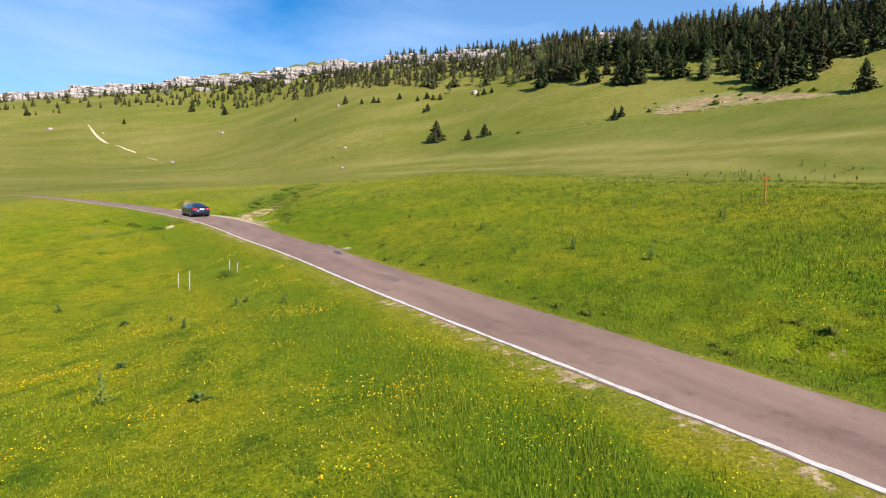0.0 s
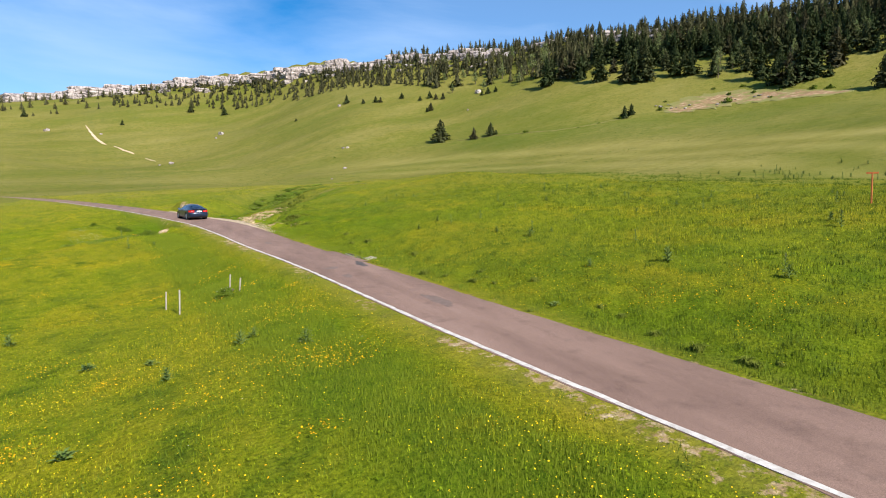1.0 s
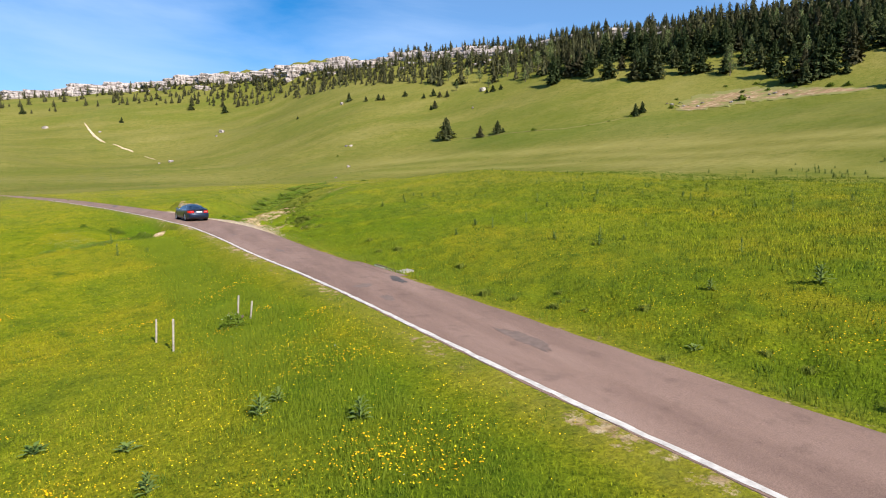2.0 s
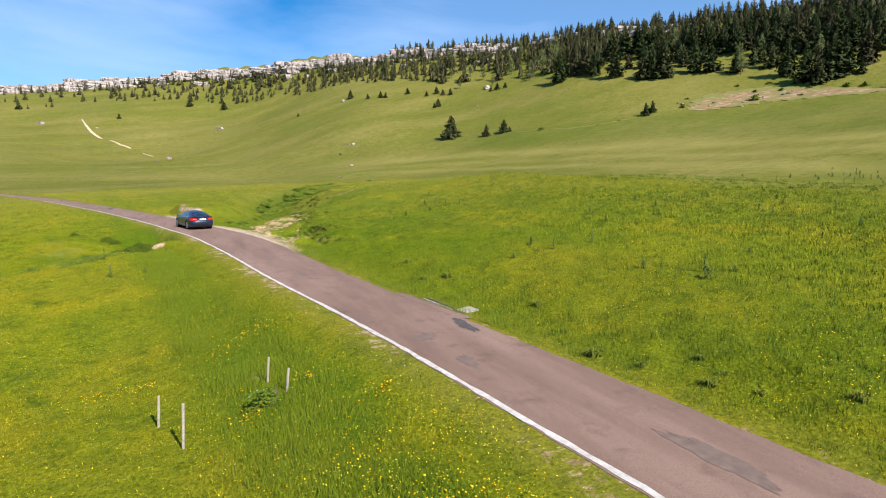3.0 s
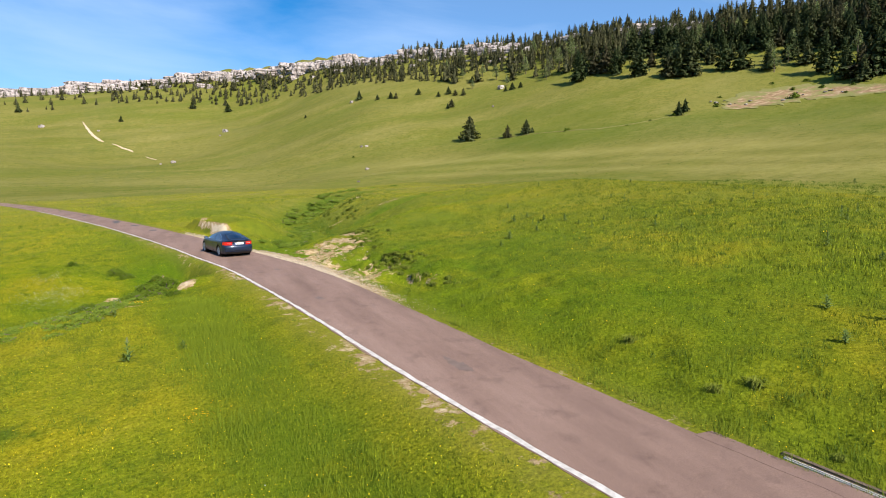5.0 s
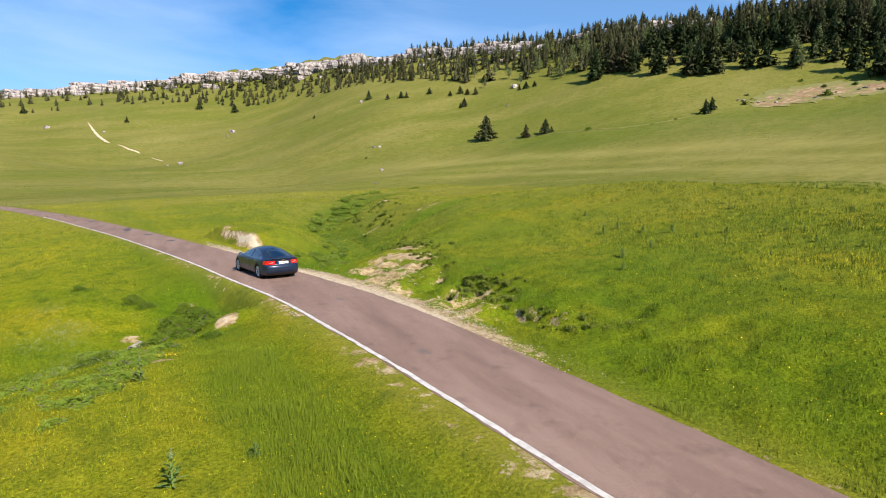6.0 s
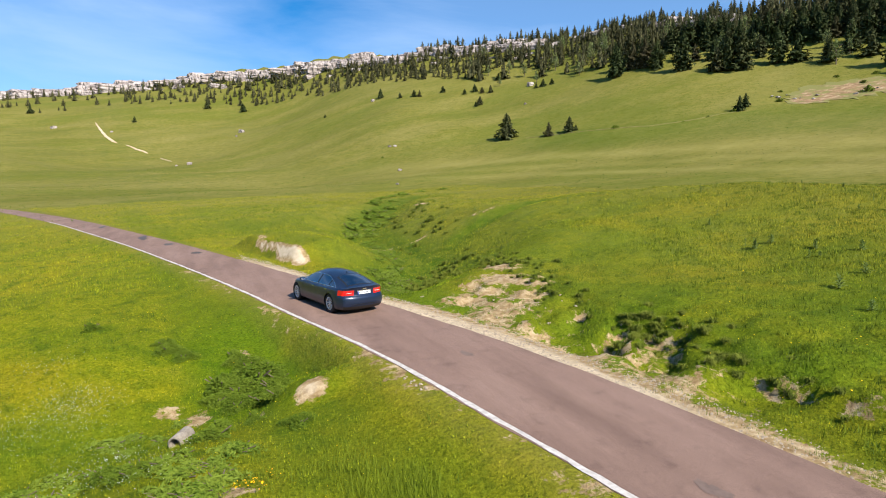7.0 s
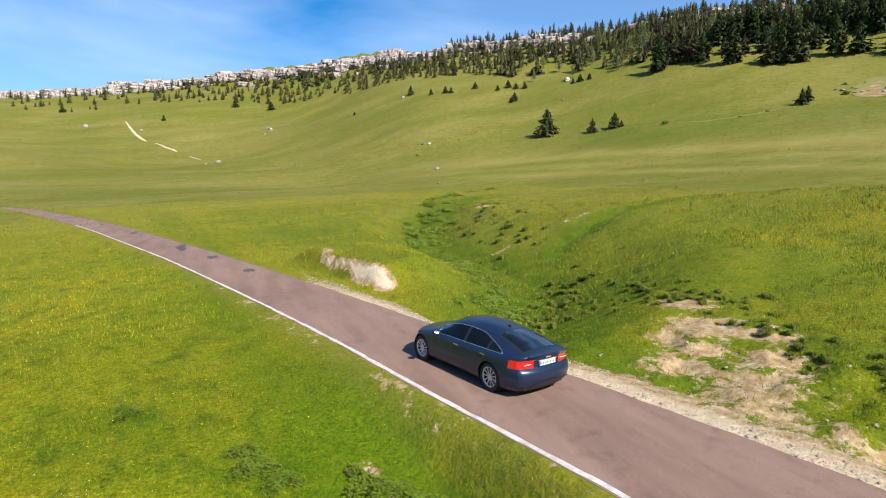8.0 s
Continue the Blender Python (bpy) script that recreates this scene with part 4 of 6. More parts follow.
def sown(n, x0, x1, y0, y1, clump=1.4, tight=0.5):
    """Random places in a rectangle, off the road and the bare earth, gathered in drifts."""
    x, y = grow.uniform(x0, x1, n), grow.uniform(y0, y1, n)
    side, half = np.abs(x - road_x(y)), road_half(y)
    ok = side > half + np.where(x < road_x(y), 0.08, 0.06) + 0.28 * grow.rand(n) ** 2
    ok &= grow.rand(n) < 0.6 + 0.4 * step(half + 0.4, half + 1.5, side)
    bare = bareness(x, y)
    ok &= (bare + 0.25 * grow.randn(n) < 0.55) & (grow.rand(n) > 1.5 * (bare - 0.12))
    ok &= grow.rand(n) < 1 - tight + tight * (0.5 + 0.5 * lumps(x, y, clump))
    return x[ok], y[ok]


def height(x, y, low, high):
    k = 0.5 + 0.3 * lumps(x, y, 1.1) + 0.2 * lumps(x, y, 4.0)
    side = np.abs(x - road_x(y)) - road_half(y)
    return (low + (high - low) * np.clip(k, 0, 1) ** 1.5 * (0.5 + grow.rand(len(x)))) * (0.35 + 0.65 * step(0.2, 1.2, side))


gx1, gy1 = sown(720000, -11.5, 17, 2, 72)
blades("meadow_grass", gx1, gy1, height(gx1, gy1, 0.035, 0.115), 0.008 + 0.011 * grow.rand(len(gx1)), BLADES, "fresh yellow-green meadow grass standing in uneven tufts", "grass", 0.6)
gx2, gy2 = sown(210000, 17, 40, 10, 74)
blades("meadow_grass", gx2, gy2, height(gx2, gy2, 0.06, 0.17), 0.016 + 0.02 * grow.rand(len(gx2)), BLADES, "yellow-green meadow grass on the rising field", "grass")
gx3, gy3 = sown(330000, -26, 48, 72, 150, 2.0)
blades("meadow_grass", gx3, gy3, height(gx3, gy3, 0.06, 0.17), 0.02 + 0.03 * grow.rand(len(gx3)), BLADES, "yellow-green meadow grass beyond the stream", "grass")
gx4, gy4 = sown(60000, -26, -11.5, 18, 72)
blades("meadow_grass", gx4, gy4, height(gx4, gy4, 0.06, 0.17), 0.016 + 0.02 * grow.rand(len(gx4)), BLADES, "meadow grass falling away below the road", "grass")


def herbs(name, x, y, size, material, label):
    """Small leaves lying at all angles between the blades, as one mesh."""
    n = len(x)
    c = np.stack([x, y, land(x, y) + 0.01 + height(x, y, 0.015, 0.075)], 1)
    a = grow.rand(n) * 6.28
    u = np.stack([np.cos(a), np.sin(a), 0.5 * grow.randn(n)], 1) * size[:, None]
    v = np.stack([-np.sin(a), np.cos(a), 0.5 * grow.randn(n)], 1) * (size * (0.35 + 0.4 * grow.rand(n)))[:, None]
    verts = np.stack([c - u, c - v, c + u, c + v], 1).reshape(-1, 3)
    return tagged(soup(name, verts, np.arange(4 * n).reshape(-1, 4), material, 4), label, "plants", kind="stuff")


hx, hy = sown(300000, -11, 16, 6, 74, 0.8, 0.7)
herbs("meadow_herbs", hx, hy, 0.008 + 0.016 * grow.rand(len(hx)) ** 2, BLADES, "small leaves of clover and herbs between the grass blades")


def tall_sown():
    y = grow.uniform(2, 57, 170000)
    d = grow.uniform(-4.8, -1.5, len(y)) + 0.4 * lumps(y * 0, y, 3.0)
    x = road_x(y) - road_half(y) + d
    ok = grow.rand(len(y)) < step(-1.5, -2.3, d) * step(-4.8, -3.2, d) * (0.35 + 0.65 * (lumps(x, y, 0.9) > -0.2)) * step(57, 50, y)
    v = grow.uniform(2, 56, 60000)
    d = 0.25 + 4.2 * grow.rand(len(v)) ** 1.4
    u = road_x(v) + road_half(v) + d
    deep = grow.rand(len(v)) < step(4.4, 2.0, d) * (0.3 + 0.7 * (lumps(u, v, 0.7) > -0.1)) * step(56, 48, v)
    x, y, ok = np.concatenate([x, u]), np.concatenate([y, v]), np.concatenate([ok, deep])
    u, v = sown(60000, -9, 15, 50, 104, 0.9, 0.6)
    wet = lushness(u, v) > 0.4 + 0.2 * grow.rand(len(u))
    return np.concatenate([x[ok], u[wet]]), np.concatenate([y[ok], v[wet]])


TALL_BLADES = make_leaf("tall_grass_blade", (0.020, 0.056, 0.003), (0.128, 0.165, 0.012), 0.7, 0.35)
gx5, gy5 = tall_sown()
blades("tall_grass", gx5, gy5, 0.05 + 0.28 * grow.rand(len(gx5)) * np.clip(0.5 + 0.8 * lumps(gx5, gy5, 0.8), 0.12, 1.2) * (0.55 + 0.45 * step(18, 34, gy5)), 0.007 + 0.009 * grow.rand(len(gx5)), TALL_BLADES, "long fresh green grass in the ditch beside the road", "grass", 0.4)


def tufted(n, x0, x1, y0, y1, many, spread_out):
    """Blades gathered in separate tufts."""
    x, y = sown(n, x0, x1, y0, y1, 5.0, 0.8)
    x, y = np.repeat(x, many), np.repeat(y, many)
    x, y = x + spread_out * grow.randn(len(x)), y + spread_out * grow.randn(len(y))
    ok = np.abs(x - road_x(y)) > road_half(y) + 0.3
    return x[ok], y[ok]


TUFT_BLADES = make_leaf("tuft_blade", (0.030, 0.062, 0.006), (0.085, 0.125, 0.012), 0.75, 0.5)
for n, x0, x1, y0, y1, tall in ((9000, 9.5, 30, 4, 66, 0.15), (4200, 30, 62, 12, 80, 0.22), (2600, -16, 30, 66, 125, 0.22), (2600, -11, 9, 4, 66, 0.12)):
    tx, ty = tufted(n, x0, x1, y0, y1, 15, 0.11)
    blades("grass_tufts", tx, ty, tall * (0.4 + 0.8 * grow.rand(len(tx))), 0.012 + 0.014 * grow.rand(len(tx)), TUFT_BLADES, "dark green tufts of coarser grass dotted over the meadow", "grass", 0.5)


# sparse coarse clumps over the lower mountainside
hx, hy = grow.uniform(-70, 190, 26000), grow.uniform(105, 330, 26000)
ok = grow.rand(len(hx)) < 0.25 + 0.75 * np.clip(lumps(hx, hy, 14.0) + 0.3 * lumps(hx, hy, 4.0), 0, 1)
ok &= straw_bands(hx, hy) < 0.25
hx, hy = hx[ok], hy[ok]
blades("hillside_tufts", hx, hy, 0.08 + 0.16 * grow.rand(len(hx)), 0.10 + 0.16 * grow.rand(len(hx)), TUFT_BLADES, "coarse clumps of grass speckling the hillside", "grass", 0.6)


def flowers(name, x, y, size, material, label):
    """Small four-petalled heads on the grass, each a bent square, as one mesh."""
    n = len(x)
    z = land(x, y) + height(x, y, 0.10, 0.20)
    a = grow.rand(n) * 6.28
    u = np.stack([np.cos(a), np.sin(a), 0.35 * grow.randn(n)], 1) * size[:, None]
    v = np.stack([-np.sin(a), np.cos(a), 0.35 * grow.randn(n)], 1) * size[:, None]
    c = np.stack([x, y, z], 1)
    verts = np.stack([c - u, c - v, c + u, c + v], 1).reshape(-1, 3)
    return tagged(soup(name, verts, np.arange(4 * n).reshape(-1, 4), material, 4), label, "flowers", kind="stuff")


fx, fy = sown(560000, -12, 16, 2, 72, 1.9, 0.5)
drift = 0.55 * lumps(fx + 40, fy, 2.1) + 0.45 * lumps(fx, fy + 17, 6.5)
keep_it = grow.rand(len(fx)) < (0.07 + np.clip(drift, 0.0, 1) ** 1.2) * np.where(fx < road_x(fy), 1.0, 0.45) * (0.10 + 0.80 * step(52, 32, fy))
flowers("yellow_flowers", fx[keep_it], fy[keep_it], 0.006 + 0.008 * grow.rand(keep_it.sum()), YELLOW, "small yellow meadow flowers in loose drifts")
fx, fy = sown(110000, 9, 40, 5, 110, 2.4, 0.9)
drift = 0.5 * lumps(fx + 11, fy, 3.1) + 0.5 * lumps(fx, fy + 7, 9.0)
keep_it = grow.rand(len(fx)) < np.clip(drift - 0.05, 0.02, 1) ** 1.4 * (0.12 + 0.5 * step(26, 15, fx) * step(62, 40, fy))
flowers("yellow_flowers", fx[keep_it], fy[keep_it], 0.011 + 0.014 * grow.rand(keep_it.sum()), YELLOW, "yellow flowers scattered over the rising field")
# orange patches
ox, oy = [], []
for k, (x, y, r) in enumerate([(13.9, 18.2, 0.8), (14.8, 16.1, 0.9), (16.9, 11.0, 0.8), (19.2, 11.5, 0.8), (-2.1, 17.8, 0.5), (1.6, 14.7, 0.5), (3.7, 11.9, 0.5), (5.0, 10.9, 0.4), (-1.1, 12.2, 0.5), (0.8, 12.6, 0.3), (3.4, 8.6, 0.4), (-1.6, 53.4, 0.22)] + [(grow.uniform(-9, 6), grow.uniform(14, 46), grow.uniform(0.15, 0.6)) for _ in range(26)]):
    n = int(150 * r) + 12
    ox.append(x + r * grow.randn(n))
    oy.append(y + 0.7 * r * grow.randn(n))
fx, fy = np.concatenate(ox), np.concatenate(oy)
keep_it = np.abs(fx - road_x(fy)) > road_half(fy) + 0.6
flowers("orange_flowers", fx[keep_it], fy[keep_it], 0.009 + 0.011 * grow.rand(keep_it.sum()), ORANGE, "patches of orange-yellow flowers in the grass")
fx, fy = sown(26000, -9, 8, 6, 68, 1.0, 0.9)
patchy = np.exp(-(((fx + 5.3) / 1.0) ** 2 + ((fy - 59.4) / 1.2) ** 2)) * 0.95 + np.exp(-(((fx + 4.5) / 0.8) ** 2 + ((fy - 57.2) / 0.9) ** 2)) * 0.6 + np.exp(-(((fx - 2.2) / 0.9) ** 2 + ((fy - 27) / 1.5) ** 2)) * 0.25 + 0.012
keep_it = grow.rand(len(fx)) < patchy
fx, fy = fx[keep_it], fy[keep_it]
for x, y, rx, ry, n in ((-5.3, 60.2, 0.5, 0.55, 900), (-6.3, 59.6, 0.5, 0.6, 400), (-6.4, 62.6, 0.5, 0.6, 260), (-4.5, 57.3, 0.5, 0.6, 300), (-3.7, 55.6, 0.6, 0.5, 140), (-9, 55, 1.2, 1.2, 260)):
    fx, fy = np.concatenate([fx, x + rx * grow.randn(n)]), np.concatenate([fy, y + ry * grow.randn(n)])
flowers("white_flowers", fx, fy, 0.005 + 0.007 * grow.rand(len(fx)), WHITE_PETALS, "clusters of small white flowers in the grass")


# ---- leafy plants ----
def leaf_cloud(rnd, count, rx, ry, rz, size, flat=0.4, floor=0.0):
    """A loose heap of small folded leaves inside a dome."""
    bm = bmesh.new()
    for _ in range(count):
        a, r, h = rnd.uniform(0, 6.28), rnd.random() ** 0.5, rnd.random()
        k = math.sqrt(max(0.05, 1 - (h * 0.96) ** 2)) * (0.75 + 0.35 * math.sin(3 * a + rx * 40))
        c = Vector((rx * r * k * math.cos(a), ry * r * k * math.sin(a), floor + rz * h * (0.75 + 0.25 * math.sin(2 * a + 1))))
        u = Vector((rnd.gauss(0, 1), rnd.gauss(0, 1), rnd.gauss(0, flat))).normalized() * size * rnd.uniform(0.6, 1.4)
        v = Vector((rnd.gauss(0, 1), rnd.gauss(0, 1), rnd.gauss(0, flat) + 0.3)).normalized()
        v = (v - u * v.dot(u) / u.length_squared).normalized() * size * rnd.uniform(0.3, 0.6)
        w = u.cross(v).normalized() * size * 0.2
        p = [bm.verts.new(c - u), bm.verts.new(c + v + w), bm.verts.new(c + u), bm.verts.new(c - v + w)]
        bm.faces.new((p[0], p[1], p[2]))
        bm.faces.new((p[0], p[2], p[3]))
    return bm


def make_shrub(seed, rx, ry, rz, leaf, material, count, label, category="shrub"):
    rnd = random.Random(seed)
    shrub = new("shrub")
    for k in range(3):
        a = rnd.uniform(0, 6.28)
        part("stem", tube([(0, 0, -0.05), (0.3 * rx * math.cos(a), 0.3 * ry * math.sin(a), 0.4 * rz), (0.6 * rx * math.cos(a), 0.6 * ry * math.sin(a), 0.75 * rz)], 0.012 + 0.01 * rz, 5), BARK, shrub)
    part("foliage", leaf_cloud(rnd, count, rx, ry, rz, leaf), material, shrub)
    return tagged(shrub, label, category)


def ground_at(x, y):
    return float(land(np.array([float(x)]), np.array([float(y)]))[0])


def stand(ob, x, y, turn=0.0, size=1.0, sink=0.03):
    ob.matrix_basis = pose(x, y, ground_at(x, y) - sink, 0, 0, turn) @ Matrix.Scale(size, 4)
    return ob


def again(ob, x, y, turn=0.0, size=1.0, sink=0.03):
    c = copy_thing(ob, Matrix())
    c.matrix_basis = pose(x, y, ground_at(x, y) - sink, 0, 0, turn) @ Matrix.Scale(size, 4)
    return c


rnd = random.Random(5)
shrub_a = stand(make_shrub(1, 0.8, 0.7, 0.46, 0.042, SHRUB_LEAVES, 2600, "dark green leafy shrub beside the bare bank"), -0.95, 61.2, 0, 1.35)
for x, y, s in ((-1.9, 60.9, 1.0), (-0.3, 61.0, 0.8), (-0.9, 59.6, 1.0), (-1.6, 59.5, 0.8), (-0.6, 58.7, 0.7), (-1.1, 61.9, 0.9), (-2.1, 60.1, 0.7), (-3.4, 63.6, 0.6), (-2.9, 62.6, 0.6), (-0.5, 60.4, 0.9), (-1.5, 60.6, 1.0), (-2.2, 56.6, 0.8), (-3.6, 55.6, 0.7), (-1.4, 62.4, 0.8), (-3.3, 63.1, 0.7), (-4.2, 56.4, 0.6), (-0.5, 56.2, 0.6), (-1.3, 57.3, 0.5), (-5.8, 66.1, 0.6)):
    tagged(again(shrub_a, x, y, rnd.uniform(0, 360), s), "low leafy shrub by the culvert outfall")
bramble = stand(make_shrub(2, 0.42, 0.45, 0.42, 0.05, SHRUB_LEAVES, 700, "low bramble with small pale flowers round the stake"), 3.05, 28.6)
part("blossom", leaf_cloud(random.Random(9), 60, 0.40, 0.42, 0.43, 0.02, 0.5, 0.03), WHITE_PETALS, bramble, "small white blossoms")
dock = stand(make_shrub(3, 0.8, 0.8, 0.24, 0.07, DOCK_LEAVES, 560, "broad-leaved plants crowding the stream bed", "plant"), 6.9, 72.3)
for k in range(40):
    u = rnd.random()
    x, y = 6.4 + 5.4 * u + rnd.uniform(-0.8, 0.8), 70.6 + 22 * u ** 1.3 + rnd.uniform(-1.4, 1.4)
    again(dock, x, y, rnd.uniform(0, 360), rnd.uniform(0.6, 1.15))
for k in range(44):
    u = rnd.random()
    x, y = (11.0 + 8.5 * u, 95.5 + 20 * u) if k < 30 else (19.5 + 22 * (u ** 1.4), 115.5 + 28 * u)
    again(dock, x + rnd.gauss(0, 1.0), y + rnd.gauss(0, 1.0), rnd.uniform(0, 360), rnd.uniform(1.0, 1.9))
for k in range(22):
    again(dock, 7.0 + rnd.gauss(0, 0.7), 74.0 + rnd.gauss(0, 1.3), rnd.uniform(0, 360), rnd.uniform(0.6, 1.0))
for k in range(46):
    u = rnd.random()
    again(dock, -2.0 - 2.9 * u + rnd.gauss(0, 0.5 + 0.5 * u), 55.2 - 4.6 * u + rnd.gauss(0, 0.6), rnd.uniform(0, 360), rnd.uniform(0.4, 0.75))
for k in range(30):
    u = rnd.random()
    again(dock, -3.4 - 6 * u + rnd.uniform(-0.9, 0.9), 58.4 - 5.0 * u + rnd.uniform(-1.0, 1.0), rnd.uniform(0, 360), rnd.uniform(0.4, 0.8))
def make_tussock(seed):
    """A clump of arching blades over a heap of small leaves."""
    r = random.Random(seed)
    bm = leaf_cloud(r, 120, 0.24, 0.23, 0.24, 0.036)
    for _ in range(110):
        a, lean, long = r.uniform(0, 6.28), r.uniform(0.1, 1.1), r.uniform(0.16, 0.36)
        d, q = Vector((math.cos(a), math.sin(a), 0)), Vector((-math.sin(a), math.cos(a), 0)) * r.uniform(0.008, 0.016)
        base = d * r.uniform(0.0, 0.18)
        mid = base + d * long * 0.35 * lean + Vector((0, 0, long * 0.7))
        tip = base + d * long * lean + Vector((0, 0, long * (0.95 - 0.5 * lean)))
        v = [bm.verts.new(p) for p in (base - q, base + q, mid + q * 0.8, mid - q * 0.8, tip)]
        bm.faces.new(v[:4])
        bm.faces.new((v[3], v[2], v[4]))
    return tagged(part("tussock", bm, TUSSOCK_LEAVES), "dark grass tussock hanging on the eroded bank", "tussock", "tussocks on the banks")


# tussocks on the banks; their dark clumps also stand in for shaded hollows
sedge = stand(make_tussock(4), 11.2, 69.2)
for x, y in ((8.7, 57), (8.8, 56.2), (9.8, 55.8), (10.3, 55.1), (8.4, 54.2), (8.9, 53.6), (10.2, 54.3), (9.4, 52.3), (9.8, 51.8), (10.7, 60.8), (9.9, 61.6), (10.9, 63.2), (11.9, 65.6), (12.0, 66.8), (10.8, 67.4), (9.8, 67.2), (12.6, 10.7), (12.5, 10.2), (11.9, 14.6), (11.7, 15.6), (14.9, 10.4), (15.0, 9.6)):
    again(sedge, x, y, rnd.uniform(0, 360), rnd.uniform(0.5, 1.0))
for k in range(56):
    u = rnd.random()
    if k < 16:
        x, y = 8.6 + 3.6 * rnd.random() + 1.6 * u, 66.5 + 13 * u
    elif k < 30:
        x, y = 8.7 + 1.8 * u + rnd.uniform(-0.3, 1.2), 49 + 13 * u + rnd.uniform(-1, 1)
    elif k < 36:
        x, y = 9.4 - 0.13 * (k - 30) + rnd.uniform(-0.2, 0.2), 51 + (k - 30)
    else:
        x, y = 10.9 - 0.075 * (6 + 40 * u) + rnd.uniform(1.0, 3.0), 6 + 40 * u
    again(sedge, x, y, rnd.uniform(0, 360), rnd.uniform(0.35, 0.95))
for k in range(24):
    u = rnd.random()
    again(sedge, 10.3 - 0.11 * (12 * u) + rnd.gauss(0, 0.55), 48.5 + 12 * u, rnd.uniform(0, 360), rnd.uniform(0.35, 0.85))
for k in range(14):
    u = rnd.random()
    again(sedge, 8.6 + 3.6 * u + rnd.gauss(0, 0.25), 61.0 + 5.8 * u + 1.6 * math.sin(3.1 * u) * rnd.choice((-0.5, 1.0)) + rnd.gauss(0, 0.3), rnd.uniform(0, 360), rnd.uniform(0.3, 0.7))
for x0, y0, x1, y1, n, low, high in ((10.2, 68.0, 12.3, 65.2, 22, 0.5, 0.9), (9.0, 72.0, 13.6, 78.6, 40, 0.6, 1.2), (8.5, 71.5, 10.2, 71.0, 10, 0.7, 1.1), (9.6, 58.4, 10.6, 55.4, 18, 0.6, 1.0), (10.6, 64.8, 9.4, 59.6, 24, 0.3, 0.7), (11.0, 70.2, 13.0, 71.5, 12, 0.6, 1.0)):
    for k in range(n):
        u, wide = rnd.random(), 0.9 if n == 40 else 0.4
        again(sedge, x0 + (x1 - x0) * u + rnd.gauss(0, wide), y0 + (y1 - y0) * u + rnd.gauss(0, wide), rnd.uniform(0, 360), rnd.uniform(low, high))
for k in range(40):
    u = rnd.random()
    again(sedge, 13 + 10 * u + rnd.uniform(-2.2, 2.8), 82 + 32 * u + rnd.uniform(-3, 3), rnd.uniform(0, 360), rnd.uniform(0.6, 1.5))


def make_thistle(seed, tall, leaves, wide, label):
    """A plant with a stalk and long drooping leaves in whorls."""
    r = random.Random(seed)
    plant = new("thistle")
    if tall > 0.2:
        part("stalk", tube([(0, 0, -0.05), (0.01, 0.01, tall * 0.5), (0.02, 0.0, tall)], 0.014, 5), THISTLE_LEAVES, plant)
    bm = bmesh.new()
    for k in range(leaves):
        u = k / leaves
        a, z = k * 2.4 + r.uniform(-0.3, 0.3), 0.02 + u * tall * 0.85
        long = wide * (1 - 0.65 * u) * r.uniform(0.8, 1.2)
        d, s = Vector((math.cos(a), math.sin(a), 0)), Vector((-math.sin(a), math.cos(a), 0))
        rise = 0.45 + 0.8 * u
        p0, p1, p2 = Vector((0, 0, z)), Vector((0, 0, z + long * rise * 0.55)) + d * long * 0.55, Vector((0, 0, z + long * rise * 0.55)) + d * long
        w = s * long * 0.17
        v = [bm.verts.new(q) for q in (p0 - w * 0.3, p0 + w * 0.3, p1 + w, p1 - w, p2)]
        bm.faces.new((v[0], v[1], v[2], v[3]))
        bm.faces.new((v[3], v[2], v[4]))
    part("leaves", bm, THISTLE_LEAVES, plant)
    if tall > 0.45:
        part("flower_spike", leaf_cloud(r, 40, 0.035, 0.035, 0.16, 0.03, 0.6, tall * 0.9), PALE_LEAVES, plant, "pale flower spike")
    return tagged(plant, label, "plant", "thistles in the meadow")


rosette = stand(make_thistle(1, 0.15, 16, 0.30, "grey-green thistle rosette in the grass"), 1.59, 13)
spiky = stand(make_thistle(2, 0.62, 22, 0.26, "upright grey-green mullein with a pale spike in the grass"), -0.15, 14.25)
bushy = stand(make_thistle(3, 0.40, 26, 0.26, "bushy grey-green thistle in the meadow"), 2.96, 21.82)
for ob, x, y, s in ((bushy, 4.34, 20.41, 0.95), (bushy, 3.32, 22.16, 0.7), (bushy, 1.34, 20.22, 0.8), (rosette, -0.58, 23.21, 1.0), (bushy, -3.23, 27.75, 1.0), (rosette, 0.91, 22.01, 0.8), (rosette, -0.15, 17.54, 0.9),
                    (bushy, 16.18, 20.89, 1.3), (bushy, 16.9, 17.23, 1.0), (spiky, 17.49, 17.76, 0.8), (bushy, 14.36, 22.55, 0.8), (spiky, 24.55, 20.55, 1.0), (bushy, 25.48, 21.52, 1.0), (bushy, 15.84, 31.64, 0.9), (bushy, 16.36, 29.42, 1.0), (spiky, 16.83, 29.97, 0.9),
                    (bushy, 15.37, 37.85, 0.9), (spiky, 15.62, 36.51, 0.8), (bushy, 13.53, 36.27, 0.8), (bushy, -0.07, 46.37, 0.7), (spiky, -1.44, 45.96, 1.0), (spiky, -2.3, 51.65, 1.0), (rosette, 11.34, 20.3, 0.8)):
    again(ob, x, y, rnd.uniform(0, 360), s)
for x, y in ((20.1, 61.3), (21.1, 61.3), (21.1, 59.3), (21.6, 57.8), (18.1, 55.6), (16.1, 55.2), (14.5, 53.3)):
    again(bushy, x, y, rnd.uniform(0, 360), rnd.uniform(0.8, 1.2))
